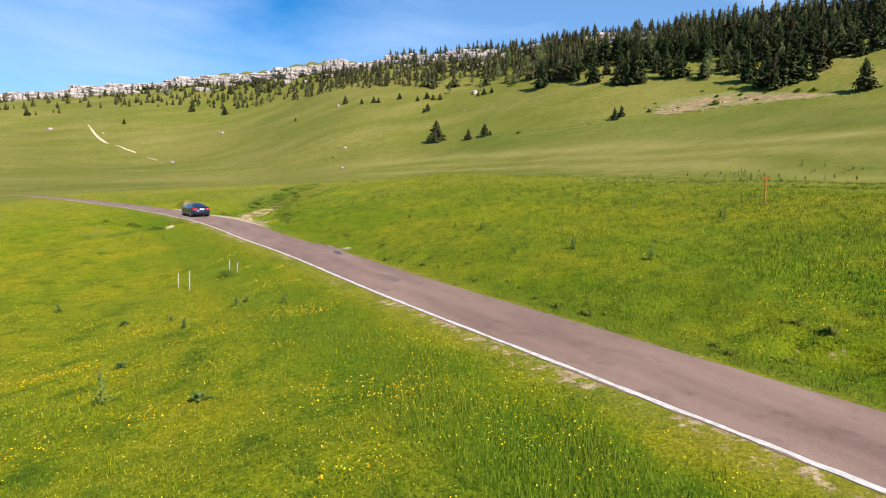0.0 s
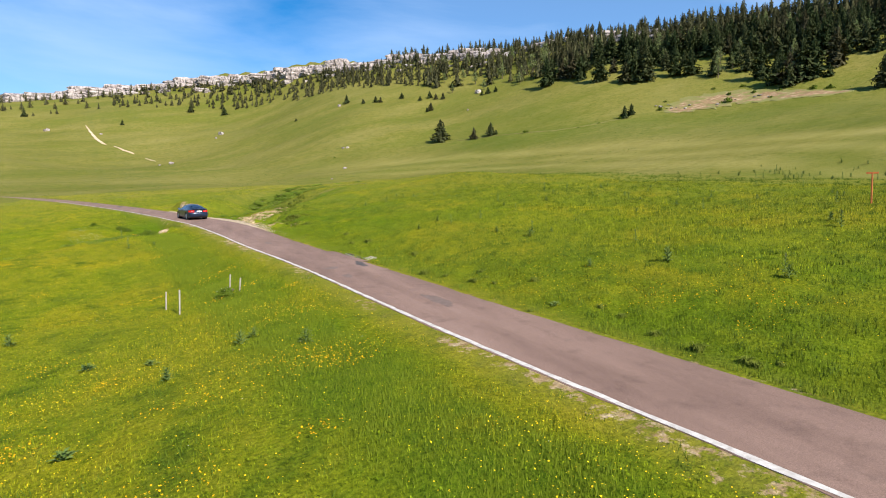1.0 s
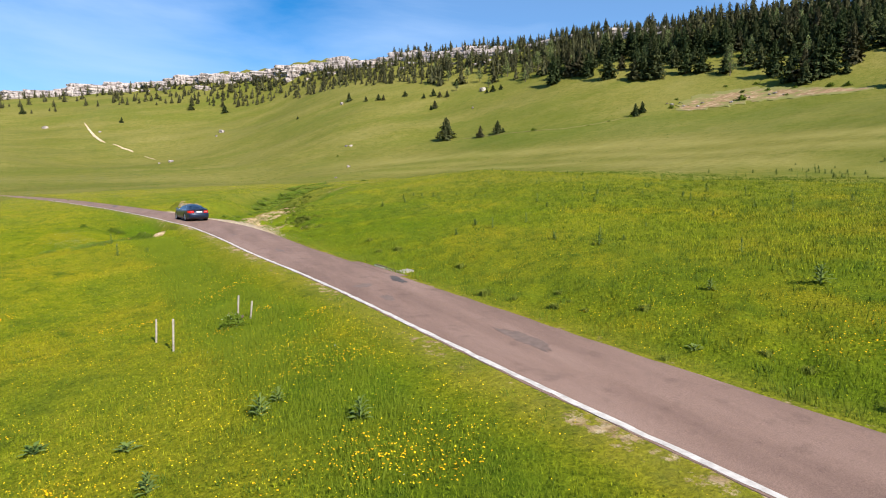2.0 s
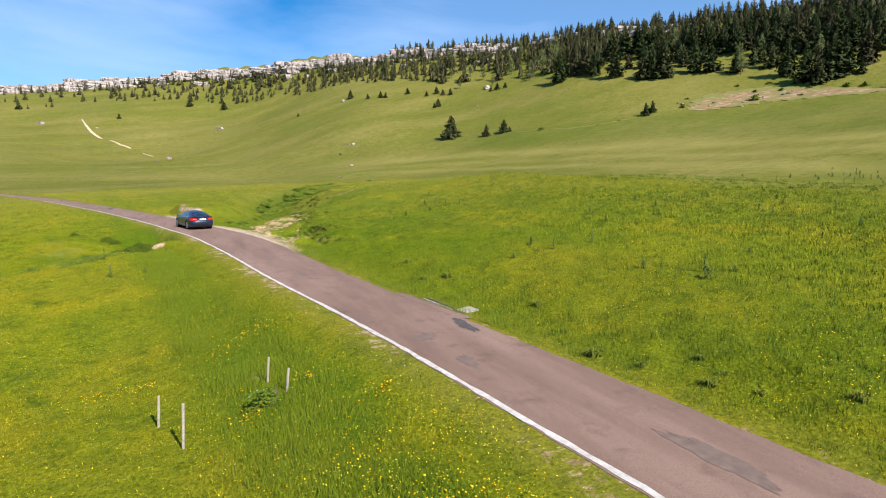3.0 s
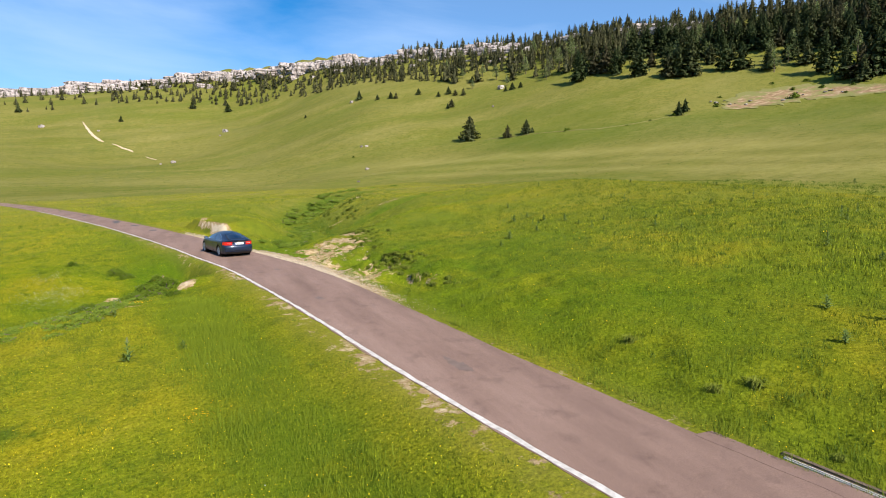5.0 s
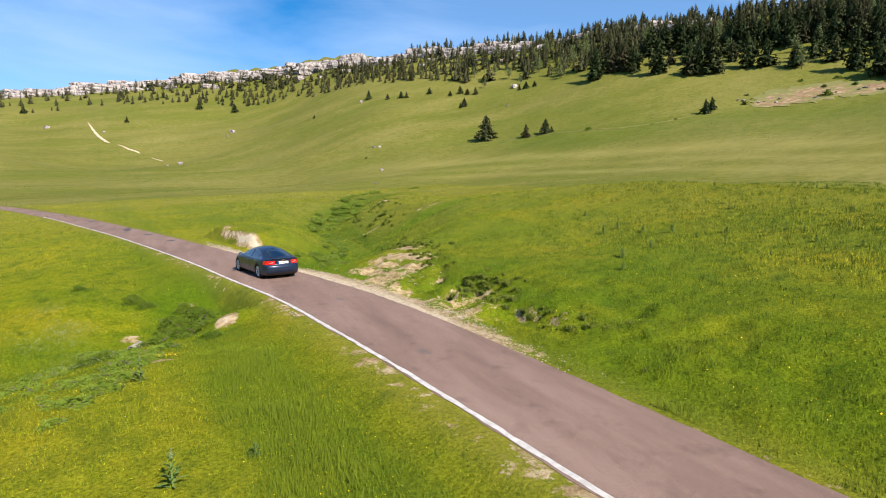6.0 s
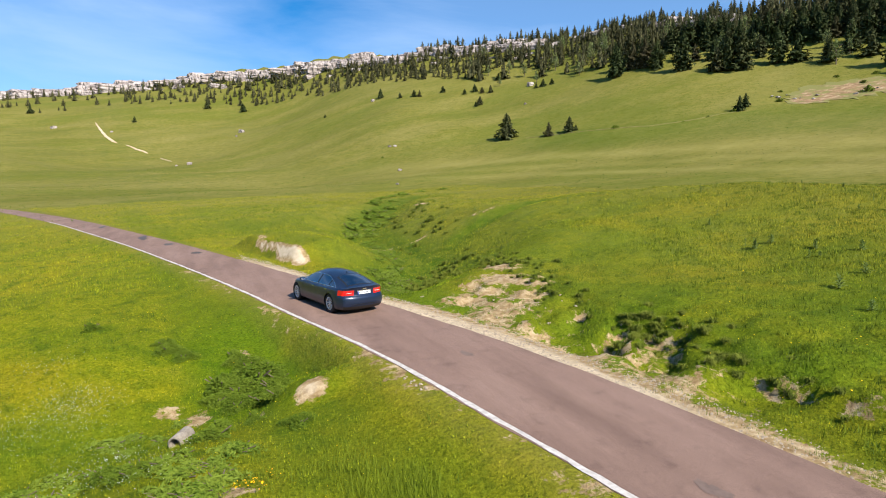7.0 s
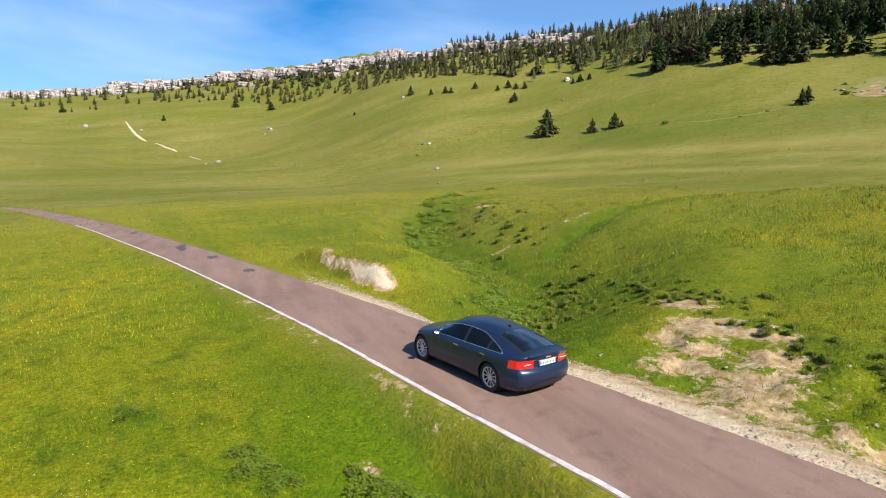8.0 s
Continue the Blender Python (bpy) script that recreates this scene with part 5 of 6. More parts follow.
for k in range(150):
    if k < 46:
        x, y = rnd.uniform(17, 40), rnd.uniform(22, 64)
    elif k < 66:
        x, y = 30 + rnd.gauss(0, 5), 40 + rnd.gauss(0, 4.5)
    elif k < 100:
        x, y = rnd.uniform(13, 40), rnd.uniform(40, 110)
    else:
        x, y = 68 + rnd.gauss(0, 6), 51 + rnd.gauss(0, 6)
    again(bushy if rnd.random() < 0.7 else spiky, x, y, rnd.uniform(0, 360), rnd.uniform(0.45, 0.95) * (1.4 if k >= 100 else 1))


# ---- trees ----
def conifer_crown(r, tall, wide, rows, around, low=0.06, ragged=0.35, twigs=3):
    """Drooping sprays with hanging twigs set in a loose spiral round a dark core, uneven and with gaps."""
    bm = bmesh.new()
    total = int(rows * around * 0.9)
    side = [1 + 0.30 * ragged * r.uniform(-1, 1) for _ in range(7)]
    gap = tall / rows
    for k in range(total):
        u = ((k + r.random()) / total) ** 1.25
        a = k * 2.4 + r.uniform(-0.5, 0.5)
        reach = wide * 1.12 * (min(1.0, 0.66 + 2.2 * u) * (1 - u) ** 0.80 + 0.045) * side[int(a * 1.11) % 7]
        if r.random() < 0.22 * ragged:
            continue
        long = reach * (r.uniform(1 - ragged, 1.1) if r.random() < 0.85 else r.uniform(1.05, 1.3))
        d, q = Vector((math.cos(a), math.sin(a), 0)), Vector((-math.sin(a), math.cos(a), 0))
        root = Vector((0, 0, tall * (low + (0.985 - low) * u) + long * 0.1))
        tip = root + d * long + Vector((0, 0, -long * r.uniform(0.1, 0.5) * (1 - 0.95 * u)))
        mid = root.lerp(tip, 0.58) + Vector((0, 0, 0.05 * long))
        w = q * long * r.uniform(0.14, 0.24)
        v = [bm.verts.new(p) for p in (root, mid + w, tip, mid - w)]
        bm.faces.new((v[0], v[1], v[3]))
        bm.faces.new((v[1], v[2], v[3]))
        for _ in range(twigs):
            at = root.lerp(tip, r.uniform(0.35, 0.95)) + q * long * r.uniform(-0.2, 0.2)
            span = (q * r.uniform(-1, 1) + d * r.uniform(-0.6, 0.6)).normalized() * long * r.uniform(0.10, 0.17)
            hang = Vector((0, 0, -gap * r.uniform(0.7, 1.5))) + d * long * r.uniform(0.0, 0.12)
            bm.faces.new([bm.verts.new(p) for p in (at - span, at + span, at + hang)])
    top = bm.verts.new((0, 0, tall))
    ring = [bm.verts.new((wide * 0.40 * r.uniform(0.8, 1.2) * math.cos(t * 0.785), wide * 0.40 * r.uniform(0.8, 1.2) * math.sin(t * 0.785), tall * (low + 0.10 * r.random()))) for t in range(8)]
    for t in range(8):
        bm.faces.new((ring[t], ring[(t + 1) % 8], top))
    return bm


def make_conifer(seed, tall, wide, rows, around, label, low=0.06, ragged=0.35):
    r = random.Random(seed)
    tree = new("spruce_tree")
    bm = tube([(0, 0, -0.6), (0.02, 0.0, tall * 0.35), (0.0, 0.03, tall * 0.7), (0, 0, tall * 0.97)], tall * 0.018, 7)
    for v in bm.verts:
        k = 1 - 0.88 * max(0, v.co.z) / tall
        v.co.x, v.co.y = v.co.x * k, v.co.y * k
    part("trunk", bm, BARK, tree)
    for j in range(9):
        z, a = tall * (low + 0.09 * j), j * 2.4
        long = wide * (1 - (low + 0.09 * j)) * 0.6
        part("branch", tube([(0, 0, z), (long * math.cos(a), long * math.sin(a), z + 0.1)], tall * 0.005, 4), BARK, tree)
    part("crown", conifer_crown(r, tall, wide, rows, around, low, ragged), NEEDLES, tree)
    return tagged(tree, label, "tree", "spruces on the mountainside")


def make_leafy_tree(seed, tall, label, material):
    r = random.Random(seed)
    tree = new("broadleaf_tree")
    part("trunk", tube([(0, 0, -0.5), (0.1, 0, tall * 0.3), (0.05, 0.1, tall * 0.55)], tall * 0.02, 7), BARK, tree)
    for j in range(6):
        a, z = j * 1.1, tall * (0.25 + 0.06 * j)
        part("limb", tube([(0.08, 0.02, z), (tall * 0.18 * math.cos(a), tall * 0.18 * math.sin(a), z + tall * 0.2)], tall * 0.008, 5), BARK, tree)
    part("crown", leaf_cloud(r, 420, tall * 0.30, tall * 0.27, tall * 0.72, tall * 0.038, 0.9, tall * 0.26), material, tree)
    return tagged(tree, label, "tree")


kinds = [make_conifer(21, 7.2, 3.0, 14, 12, "broad young spruce standing alone on the slope", 0.10, 0.45), make_conifer(22, 10, 2.7, 20, 11, "tall dark spruce on the mountainside"), make_conifer(23, 11, 3.2, 21, 12, "tall dark spruce on the mountainside", 0.05, 0.42),
         make_conifer(24, 9, 2.2, 19, 10, "slender dark spruce on the mountainside", 0.08, 0.3), make_conifer(25, 8, 3.2, 15, 12, "stout spruce with a ragged crown", 0.05, 0.5)]
pale = make_leafy_tree(31, 5.0, "pale broadleaf tree at the edge of the spruces", PALE_LEAVES)
stand(kinds[4], 173.0, 193.8, 20, 1.5, 0.1)
stand(kinds[0], 91.7, 208.7, 0, 1.2, 0.1)
again(kinds[4], 98.9, 195.4, 40, 0.55, 0.1)
again(kinds[0], 103.6, 191.2, 80, 0.68, 0.1)
again(kinds[0], 105.2, 190.2, 10, 0.28, 0.1)
again(kinds[4], 135.7, 157.9, 0, 0.55, 0.1)
again(kinds[4], 140.2, 159.7, 0, 0.50, 0.1)
stand(kinds[1], 157.9, 235.2, 0, 1.45, 0.1)
stand(kinds[2], 168.0, 209.2, 50, 1.3, 0.1)
stand(kinds[3], 185.0, 184.2, 0, 1.5, 0.1)
stand(pale, 187.0, 165.4, 0, 1.7, 0.1)
for x, y, s, k in ((176, 190.5, 1.3, 2), (170.4, 196.5, 1.1, 4), (168.7, 230.4, 1.15, 2), (189.3, 149.3, 1.2, 2), (185, 136, 1.25, 4), (187.4, 133, 1.25, 2), (183.5, 139.5, 1.1, 4), (190, 131, 1.3, 1), (182, 133.5, 1.0, 4), (192.5, 127.5, 0.5, 4), (181, 105.1, 1.15, 4),
                   (145.3, 311, 0.5, 0), (146, 270.2, 0.5, 0), (143.4, 272, 0.35, 4), (149.5, 268.4, 0.38, 0), (128, 296, 0.45, 0), (130.5, 292, 0.5, 4), (120.5, 300, 0.4, 0), (101, 318, 0.5, 0), (103.2, 316, 0.4, 4), (116, 275, 0.62, 0), (113, 273, 0.33, 4),
                   (95.4, 323.3, 0.4, 0), (62.3, 348.4, 0.25, 0), (-35.9, 464.6, 0.5, 4), (-107.6, 540.9, 0.8, 4), (8.8, 490, 0.9, 0), (31.3, 472.3, 0.9, 0), (114.9, 313.4, 0.5, 0), (126.6, 301.2, 0.6, 0), (90.6, 340.5, 0.6, 4)):
    again(kinds[k], x, y, rnd.uniform(0, 360), s * rnd.uniform(0.95, 1.1), 0.1)
for x, y, s in ((190.3, 151.3, 1.3), (198, 168, 1.4), (205, 180, 1.3), (178, 193.4, 1.1), (210, 152, 1.6), (221, 143, 1.6), (193.4, 234.5, 1.4), (176, 246, 1.4), (160, 262, 1.3), (195, 200, 1.5), (150, 282, 1.2), (214, 165, 1.5), (140, 300, 1.1)):
    again(pale, x, y, rnd.uniform(0, 360), s, 0.1)
for k in range(34):
    turn = rnd.uniform(24, 64)
    far = float(np.interp(turn, [24, 36, 50, 64], [335, 285, 258, 245])) + rnd.uniform(0, 45)
    again(pale, far * math.sin(radians(turn)), 20 + far * math.cos(radians(turn)), rnd.uniform(0, 360), rnd.uniform(1.0, 2.1), 0.1)


# the wood's edge and depth by bearing from the meadow
EDGE_AT, EDGE_FAR = np.array([-16.0, -6.7, 2.7, 8.5, 13.2, 19.1, 26.5, 30.3, 36.3, 41.6, 48.4, 55.7, 58.5, 61.0, 62.5, 75.0]), np.array([545, 520, 480, 452, 402, 362, 322, 293, 268, 254, 247, 231, 220, 222, 240, 238.0])
THICK = np.array([0.03, 0.05, 0.11, 0.20, 0.30, 0.36, 0.45, 0.50, 0.60, 0.7, 0.8, 0.85, 0.9, 0.9, 0.95, 0.95])
spots = []
for attempt in range(30000):
    turn = rnd.uniform(-15, 74)
    lo, hi = float(np.interp(turn, EDGE_AT, EDGE_FAR)), float(np.interp(turn, CREST_AT, CREST_FAR)) + (4 if turn > 20 else -24)
    u = rnd.random() ** (0.75 if turn > 25 else 1.25)
    far = lo + (hi - lo) * u
    edge = turn > 25 and far - lo < 32
    thick = float(np.interp(turn, EDGE_AT, THICK)) * (0.4 + 0.6 * u if turn < 30 else 1.0)
    x, y = far * math.sin(radians(turn)), 20 + far * math.cos(radians(turn))
    glade = float(lumps(np.array([x]), np.array([y]), 17.0)[0])
    thick *= (0.22 if glade > 0.05 else 0.03) if edge else 0.35 + 0.9 * (0.5 + 0.5 * glade)
    if rnd.random() < thick and all((x - a) ** 2 + (y - b) ** 2 > (5.0 if edge else 3.4 if turn > 25 else 3.6) ** 2 for a, b, *_ in spots):
        spots.append((x, y, turn, u))
    if len(spots) >= 1250:
        break
spots.sort(key=lambda s: math.hypot(s[0], s[1] - 20))
for x, y, turn, u in spots[:230]:
    size = rnd.uniform(0.75, 1.3) if turn > 33 else rnd.uniform(0.4, 0.85)
    again(kinds[rnd.choice((1, 2, 3, 4, 2, 4))], x, y, rnd.uniform(0, 360), size, 0.15)

# the rest of the wood as one mass of small spruces
verts, faces, spent = [], [], 0
for n, (x, y, turn, u) in enumerate(spots[230:]):
    small = turn < 24
    tall = rnd.uniform(5.5, 13.5) * (1 - 0.38 * u) * float(np.interp(turn, [24, 44, 58], [0.82, 0.95, 1.25])) if not small else rnd.uniform(4.0, 9.0) * (0.75 + 0.3 * u)
    bm = conifer_crown(rnd, tall, tall * rnd.uniform(0.25, 0.38), 9, 8, 0.03, 0.45, 2)
    z = ground_at(x, y) - 0.2
    bm.verts.index_update()
    verts += [(x + v.co.x, y + v.co.y, z + v.co.z) for v in bm.verts]
    faces += [[v.index + spent for v in f.verts] for f in bm.faces]
    spent += len(bm.verts)
    bm.free()
tagged(soup("spruce_wood", verts, faces, NEEDLES), "dark spruce wood climbing to the rocky crest", "wood", kind="stuff")


# ---- rocks ----
def make_rock(seed, sx, sy, sz, material, name="limestone_outcrop", fine=3, blocky=0.55):
    bm = bmesh.new()
    bmesh.ops.create_icosphere(bm, subdivisions=fine, radius=1)
    for v in bm.verts:
        p = v.co.copy()
        m = max(abs(p.x), abs(p.y), abs(p.z))
        p = p.lerp(p / m, blocky)
        q = p * 1.9 + Vector((seed * 7.3, seed * 3.1, 0))
        d = 1 + 0.22 * noise.noise(q) + 0.14 * noise.noise(q * 2.7) + 0.07 * noise.noise(q * 6.1)
        band = 0.05 * math.sin(p.z * 9 + seed)
        v.co = Vector((p.x * d * sx * (1 + band), p.y * d * sy * (1 + band), p.z * d * sz))
    return part(name, bm, material)


crags = []
for k in range(6):
    r = make_rock(k + 1, 7 + 1.6 * k % 5, 4.0, 3.6 + 0.5 * (k % 3), LIMESTONE)
    tagged(r, "weathered pale limestone crag along the mountain crest", "rock", "crags along the crest")
    crags.append(r)
for k in range(210):
    turn = -16 + 47 * (k * 0.618 % 1.0) if k < 185 else rnd.uniform(28, 46)
    crest = float(np.interp(turn, CREST_AT, CREST_FAR))
    row = rnd.random()
    back = 8 + (15 if row < 0.72 else 44) * rnd.random()
    far = crest - back
    x, y = far * math.sin(radians(turn)), 20 + far * math.cos(radians(turn))
    size = rnd.uniform(0.55, 1.15) * (1.15 if turn < 14 else 1.0) * (1.0 if row < 0.72 else 0.5) * far / 600
    c = crags[k] if k < 6 else copy_thing(crags[k % 6], Matrix())
    c.matrix_basis = pose(x, y, ground_at(x, y) + 0.6 * size, rnd.uniform(-6, 6), rnd.uniform(-6, 6), -turn + rnd.uniform(-25, 25)) @ Matrix.Diagonal((size * rnd.uniform(0.8, 1.4), size, size * rnd.uniform(0.7, 1.25), 1))

boulder = make_rock(20, 1.0, 0.8, 0.7, LIMESTONE, "boulder", 3, 0.3)
tagged(boulder, "pale limestone boulder lying in the hillside grass", "boulder", "boulders on the slope")
for k, (x, y, s) in enumerate(((-4.1, 323.7, 1.1), (24.3, 402.3, 1.8), (20.4, 388, 0.8), (-82.2, 476.1, 1.9), (-46.7, 442.3, 0.9), (86.2, 340.5, 1.2), (60.5, 235.9, 0.7), (62.0, 234.3, 0.6), (51.7, 200, 0.6), (124, 249.9, 0.6), (38.9, 165, 0.35), (-9.5, 326, 0.5), (146, 281, 1.8))):
    c = boulder if k == 0 else copy_thing(boulder, Matrix())
    c.matrix_basis = pose(x, y, ground_at(x, y) + 0.25 * s, 0, 0, 47 * k) @ Matrix.Scale(s, 4)


# ---- trail and earth scars on the far slope ----
def sheet_at(x, y):
    """The height of the ground's own mesh."""
    i, j = np.searchsorted(gx, x) - 1, np.searchsorted(gy, y) - 1
    u, v = (x - gx[i]) / (gx[i + 1] - gx[i]), (y - gy[j]) / (gy[j + 1] - gy[j])
    h = pz.reshape(mx.shape)
    return float((h[j, i] * (1 - u) + h[j, i + 1] * u) * (1 - v) + (h[j + 1, i] * (1 - u) + h[j + 1, i + 1] * u) * v)


def draped(name, line, material, label, category, lift=0.12, cells=5, ragged=0.25):
    """A strip laid over the slope along (x, y, half width) points."""
    bm = bmesh.new()
    mid = bm.verts.layers.float.new("mid")
    rows = []
    fine = []
    for (ax, ay, aw), (bx, by, bw) in zip(line[:-1], line[1:]):
        for k in range(6):
            u = k / 6
            fine.append((ax + (bx - ax) * u, ay + (by - ay) * u, aw + (bw - aw) * u))
    fine.append(line[-1])
    for k, (x, y, w) in enumerate(fine):
        x2, y2, _ = fine[min(k + 1, len(fine) - 1)]
        x1, y1, _ = fine[max(k - 1, 0)]
        d = Vector((x2 - x1, y2 - y1)).normalized()
        row = []
        for c in range(cells + 1):
            o = w * (2 * c / cells - 1) * (1 + ragged * math.sin(k * 1.9 + c * 2.1) + ragged * 0.6 * math.sin(k * 4.3 + c))
            px_, py_ = x - d.y * o, y + d.x * o
            edge = c in (0, cells) or k in (0, len(fine) - 1)
            row.append(bm.verts.new((px_, py_, sheet_at(px_, py_) + (-0.5 if edge else lift))))
            row[-1][mid] = min(1.0, 3.0 * min(c, cells - c) / cells, min(k, len(fine) - 1 - k) / 6)
        rows.append(row)
    for a, b in zip(rows[:-1], rows[1:]):
        for c in range(cells):
            bm.faces.new((a[c], a[c + 1], b[c + 1], b[c]))
    return tagged(part(name, bm, material), label, category, kind="structure")


draped("trail", [(-60.5, 482, 0.15), (-54.0, 453.2, 0.9), (-48.4, 430.3, 1.2), (-43.3, 414.6, 1.1), (-40.5, 409, 0.15)], TRAIL, "chalky footpath worn into the hillside", "path", 0.2, ragged=0.45)
draped("trail", [(-36.6, 404.5, 0.1), (-33.9, 399.3, 0.45), (-29.8, 389.3, 1.0), (-25.5, 382.3, 0.9), (-23.8, 378, 0.12)], TRAIL, "chalky footpath worn into the hillside", "path", 0.2, ragged=0.45)
draped("trail", [(-18.1, 365, 0.12), (-14.5, 356, 0.35), (-11.7, 348.9, 0.12)], TRAIL, "faint footpath in the hillside grass", "path", 0.2)
draped("trail", [(93, 205, 0.2), (108.1, 181.7, 0.26), (114.9, 170.3, 0.3), (125.6, 162.5, 0.28), (130.8, 160.1, 0.22), (138, 155, 0.1)], PALE_TURF, "trodden grassy path along the foot of the slope", "path", 0.15)
draped("earth_scar", [(147, 152, 1.0), (152, 151, 6.0), (160, 150.5, 11.0), (168, 146, 11.0), (171.5, 136, 8.0), (173, 126, 6.0), (175, 117, 4.5), (178, 110, 1.0)], HILL_EARTH, "reddish bare earth bank below the spruces", "bank", 0.12, 14)
scrub = make_shrub(41, 1.6, 1.3, 1.1, 0.16, SHRUB_LEAVES, 500, "dark bush at the foot of the earth bank", "bush")
stand(scrub, 164.0, 141.8, 0, 1.6, 0.1)
for x, y, s in ((149.5, 156.5, 0.9), (172, 148, 0.9), (175, 141, 0.9), (170.5, 131.5, 0.7), (179.5, 124, 1.2), (181, 120, 1.2), (178, 134, 0.8), (176.5, 158.2, 0.7), (134.2, 158.6, 0.9), (110.4, 178.6, 0.9), (158, 162.5, 0.6), (181, 150, 0.9), (54.2, 224.4, 0.5), (122, 164.5, 0.4), (128, 161.5, 0.5)):
    again(scrub, x, y, rnd.uniform(0, 360), s, 0.1)
chunk = make_rock(33, 1.0, 0.7, 0.5, LIMESTONE, "boulder", 2, 0.4)
tagged(chunk, "pale stones lying on the earth bank", "boulder", "stones on the earth bank")
for k in range(15):
    x, y = 152 + 22 * rnd.random(), 0.0
    y = 157 - 1.1 * (x - 152) + rnd.uniform(-5, 7)
    c = chunk if k == 0 else copy_thing(chunk, Matrix())
    c.matrix_basis = pose(x, y, ground_at(x, y) + 0.30, 0, 0, 40 * k) @ Matrix.Scale(rnd.uniform(0.25, 0.6), 4)


# ---- stakes, sign post and kerb ----
def make_stake(x, y, tall, tilt_x, tilt_y, label):
    bm = tube([(0, 0, -0.25), (0.004, 0.003, tall * 0.5), (0, 0, tall - 0.02), (0, 0, tall)], 0.028, 8)
    for v in bm.verts:
        v.co.x *= 1 + 0.15 * math.sin(v.co.z * 9)
        if v.co.z > tall - 0.01:
            v.co.x, v.co.y = v.co.x * 0.75, v.co.y * 0.75
    stake = part("wooden_stake", bm, WOOD)
    stake.matrix_basis = pose(x, y, ground_at(x, y), tilt_x, tilt_y, 30 * x)
    return tagged(stake, label, "stake", "old fence stakes")


make_stake(1.49, 27.97, 0.84, 0, 4, "weathered grey wooden stake standing in the meadow")
make_stake(1.03, 29.38, 0.66, 3, 2, "weathered grey wooden stake standing in the meadow")
make_stake(3.51, 28.89, 0.52, 4, -6, "thin pale wooden stake beside a bramble")
make_stake(3.23, 29.77, 0.6, 3, -5, "weathered wooden stake leaning over the ditch grass")

sign = part("marker_post", tube([(0, 0, -0.3), (0, 0, 0.7), (0, 0, 1.34)], 0.035, 8), RED_PAINT)
sign.matrix_basis = pose(30.23, 22.72, ground_at(30.23, 22.72), 0, 0, 0)
part("cross_board", block((0.46, 0.05, 0.08), (0, 0, 1.36), 0.01, Matrix.Rotation(-0.9, 4, "Z")), RED_PAINT, sign)
tagged(sign, "rusty orange marker post with a short cross board in the field", "post")

slab = block((0.55, 0.50, 0.08), (0, 0, 0), 0.02)
for v in slab.verts:
    v.co += Vector((0.02 * noise.noise(v.co * 6), 0.02 * noise.noise(v.co * 6 + Vector((5, 0, 0))), 0.01 * noise.noise(v.co * 8)))
slab = part("concrete_slab", slab, CONCRETE)
slab.matrix_basis = pose(9.47, 32.3, float(road_z(31.8)) + 0.02, 2, -4, 12)
tagged(slab, "pale concrete drain cover lying at the road edge", "slab")
kerb = part("kerb_stone", block((0.06, 1.85, 0.10), (0, 0, 0), 0.02), LINE_PAINT)
kerb.matrix_basis = pose(9.0, 33.5, float(road_z(33.5)) - 0.033, 2.1, 0, 6.3)
tagged(kerb, "low white-painted kerb along the road edge", "kerb")
gutter = part("drain_wall", block((0.14, 1.9, 0.10), (0, 0, 0), 0.03), SOIL)
gutter.matrix_basis = pose(9.13, 33.6, float(road_z(33.6)) - 0.03, 2.1, 0, 6.3)
tagged(gutter, "short low wall of dark earth-stained concrete behind the kerb", "wall")

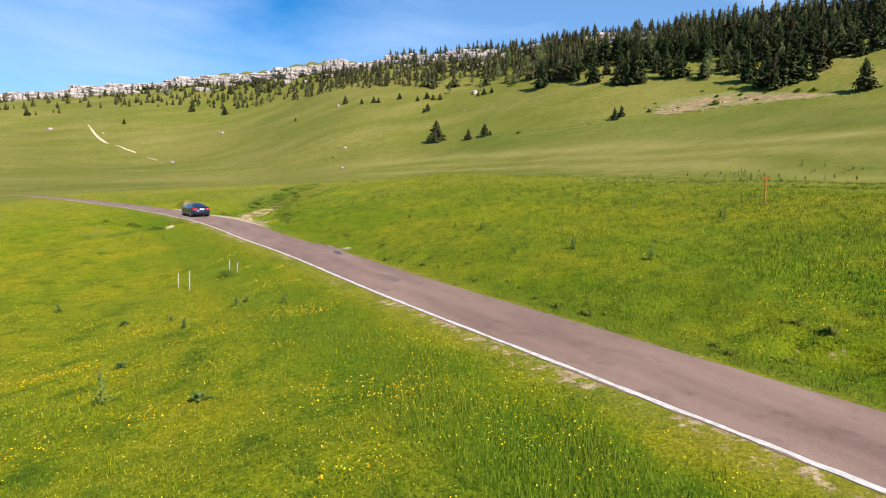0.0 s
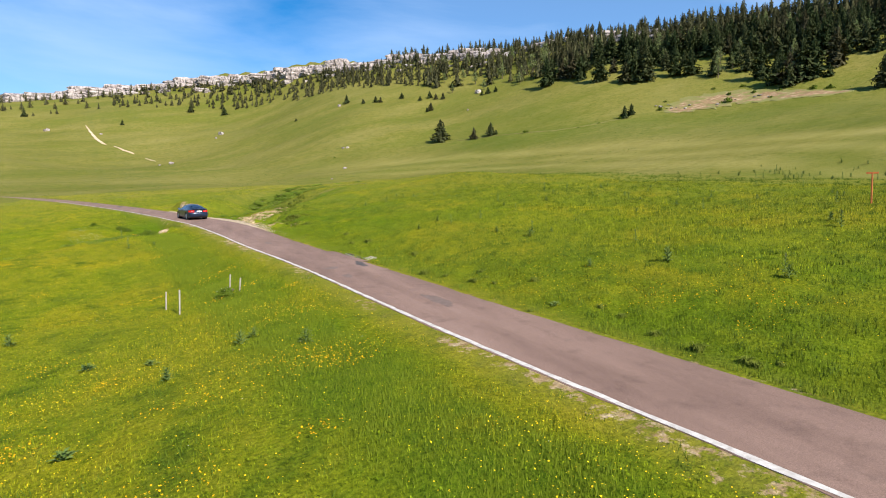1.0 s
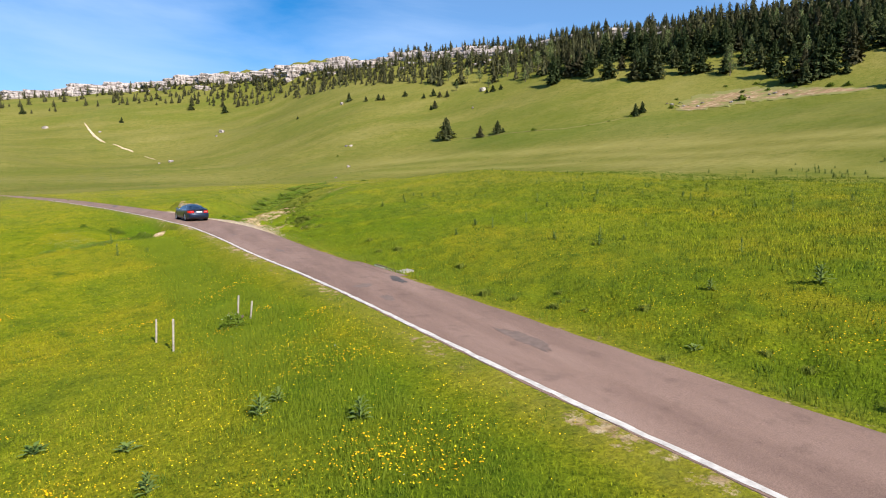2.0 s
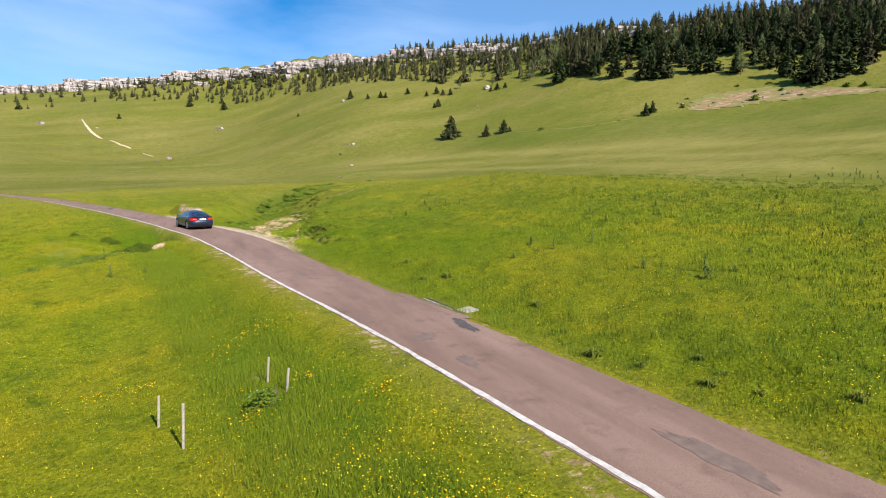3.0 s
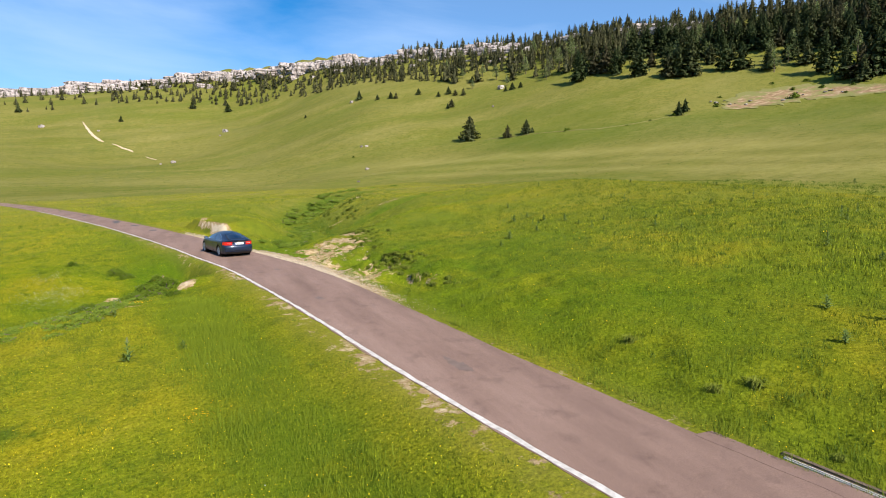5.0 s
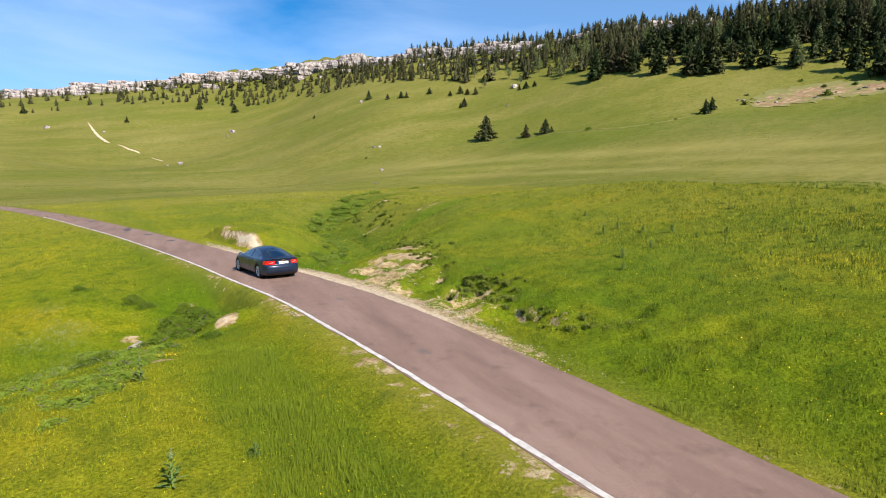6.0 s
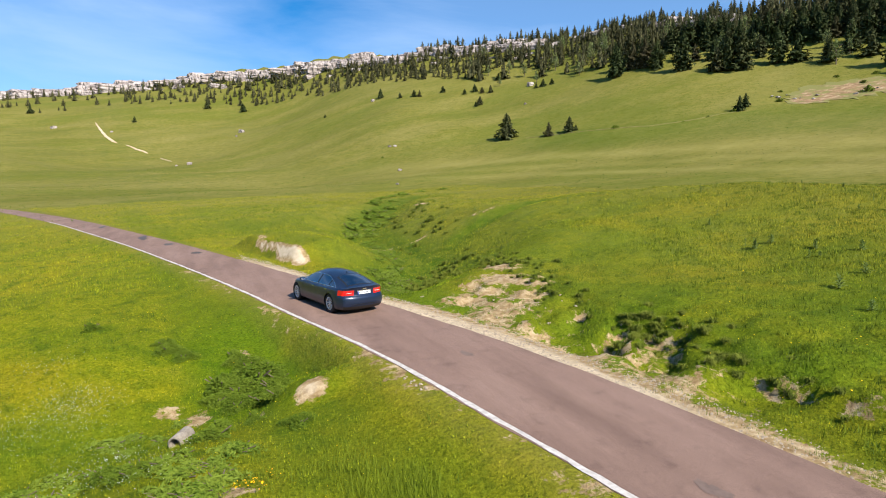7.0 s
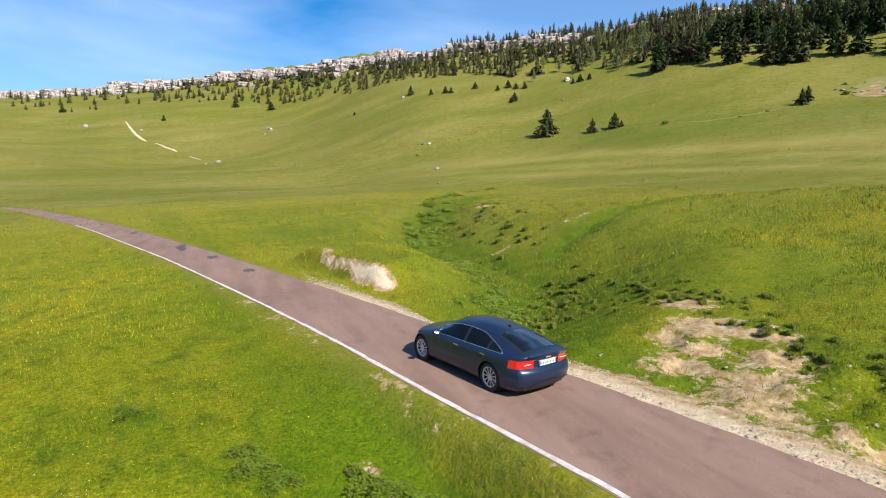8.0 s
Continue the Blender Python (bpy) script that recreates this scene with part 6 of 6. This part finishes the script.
# the culvert's mouth below the road
pipe = part("culvert_pipe", lathe([(0.12, 0.28), (0.12, -0.28), (0.165, -0.28), (0.165, 0.28)], 24), OLD_CONCRETE, smooth=True)
pipe.matrix_basis = pose(-2.88, 57.45, ground_at(-2.85, 57.3) + 0.07, 3, 0, -28)
tagged(pipe, "concrete culvert pipe opening into the brook", "pipe")

# stones along the broken verge and under the banks
pebble = make_rock(50, 0.042, 0.035, 0.026, STONE, "stone", 1, 0.3)
tagged(pebble, "pale loose stone on the gravel verge", "stone", "stones on the verge")
for n in range(200):
    y = rnd.uniform(55, 80) if n < 130 else rnd.uniform(59, 65.5)
    half = float(road_half(y))
    x = float(road_x(np.array([y]))[0]) + half + (0.05 + 0.75 * rnd.random() ** 1.5 if n < 130 else rnd.uniform(1.6, 6.0))
    if n >= 190:
        x, y = 2.15 + rnd.gauss(0, 0.12), 55.8 + rnd.gauss(0, 0.4)
    c = pebble if n == 0 else copy_thing(pebble, Matrix())
    s = rnd.uniform(0.35, 1.3)
    c.matrix_basis = pose(x, y, ground_at(x, y) + 0.012 * s, rnd.uniform(-20, 20), rnd.uniform(-20, 20), rnd.uniform(0, 360)) @ Matrix.Scale(s, 4)
n_fine = 60000
sx_, sy_ = grow.uniform(0, 8, n_fine), grow.uniform(44, 84, n_fine)
over = sx_ - road_x(sy_) - road_half(sy_)
ok = (over > 0.0) & (over < 0.95 + 0.4 * lumps(sx_, sy_, 2.0)) & (grow.rand(n_fine) < step(44, 55, sy_))
sx_, sy_ = sx_[ok], sy_[ok]
sz_ = land(sx_, sy_)
r_ = 0.008 + 0.030 * grow.rand(len(sx_)) ** 2
corner = np.array([(1, 0, 0), (-0.5, 0.87, 0), (-0.5, -0.87, 0), (0.1, 0.1, 0.9)])
verts = np.stack([sx_, sy_, sz_], 1)[:, None] + corner[None] * r_[:, None, None] * (0.7 + 0.6 * grow.rand(len(sx_), 4, 1))
tri = np.array([(0, 1, 3), (1, 2, 3), (2, 0, 3)])
tagged(soup("gravel", verts.reshape(-1, 3), (np.arange(len(sx_))[:, None, None] * 4 + tri[None]).reshape(-1, 3), STONE), "pale broken gravel spilling along the road edge", "gravel", kind="stuff")
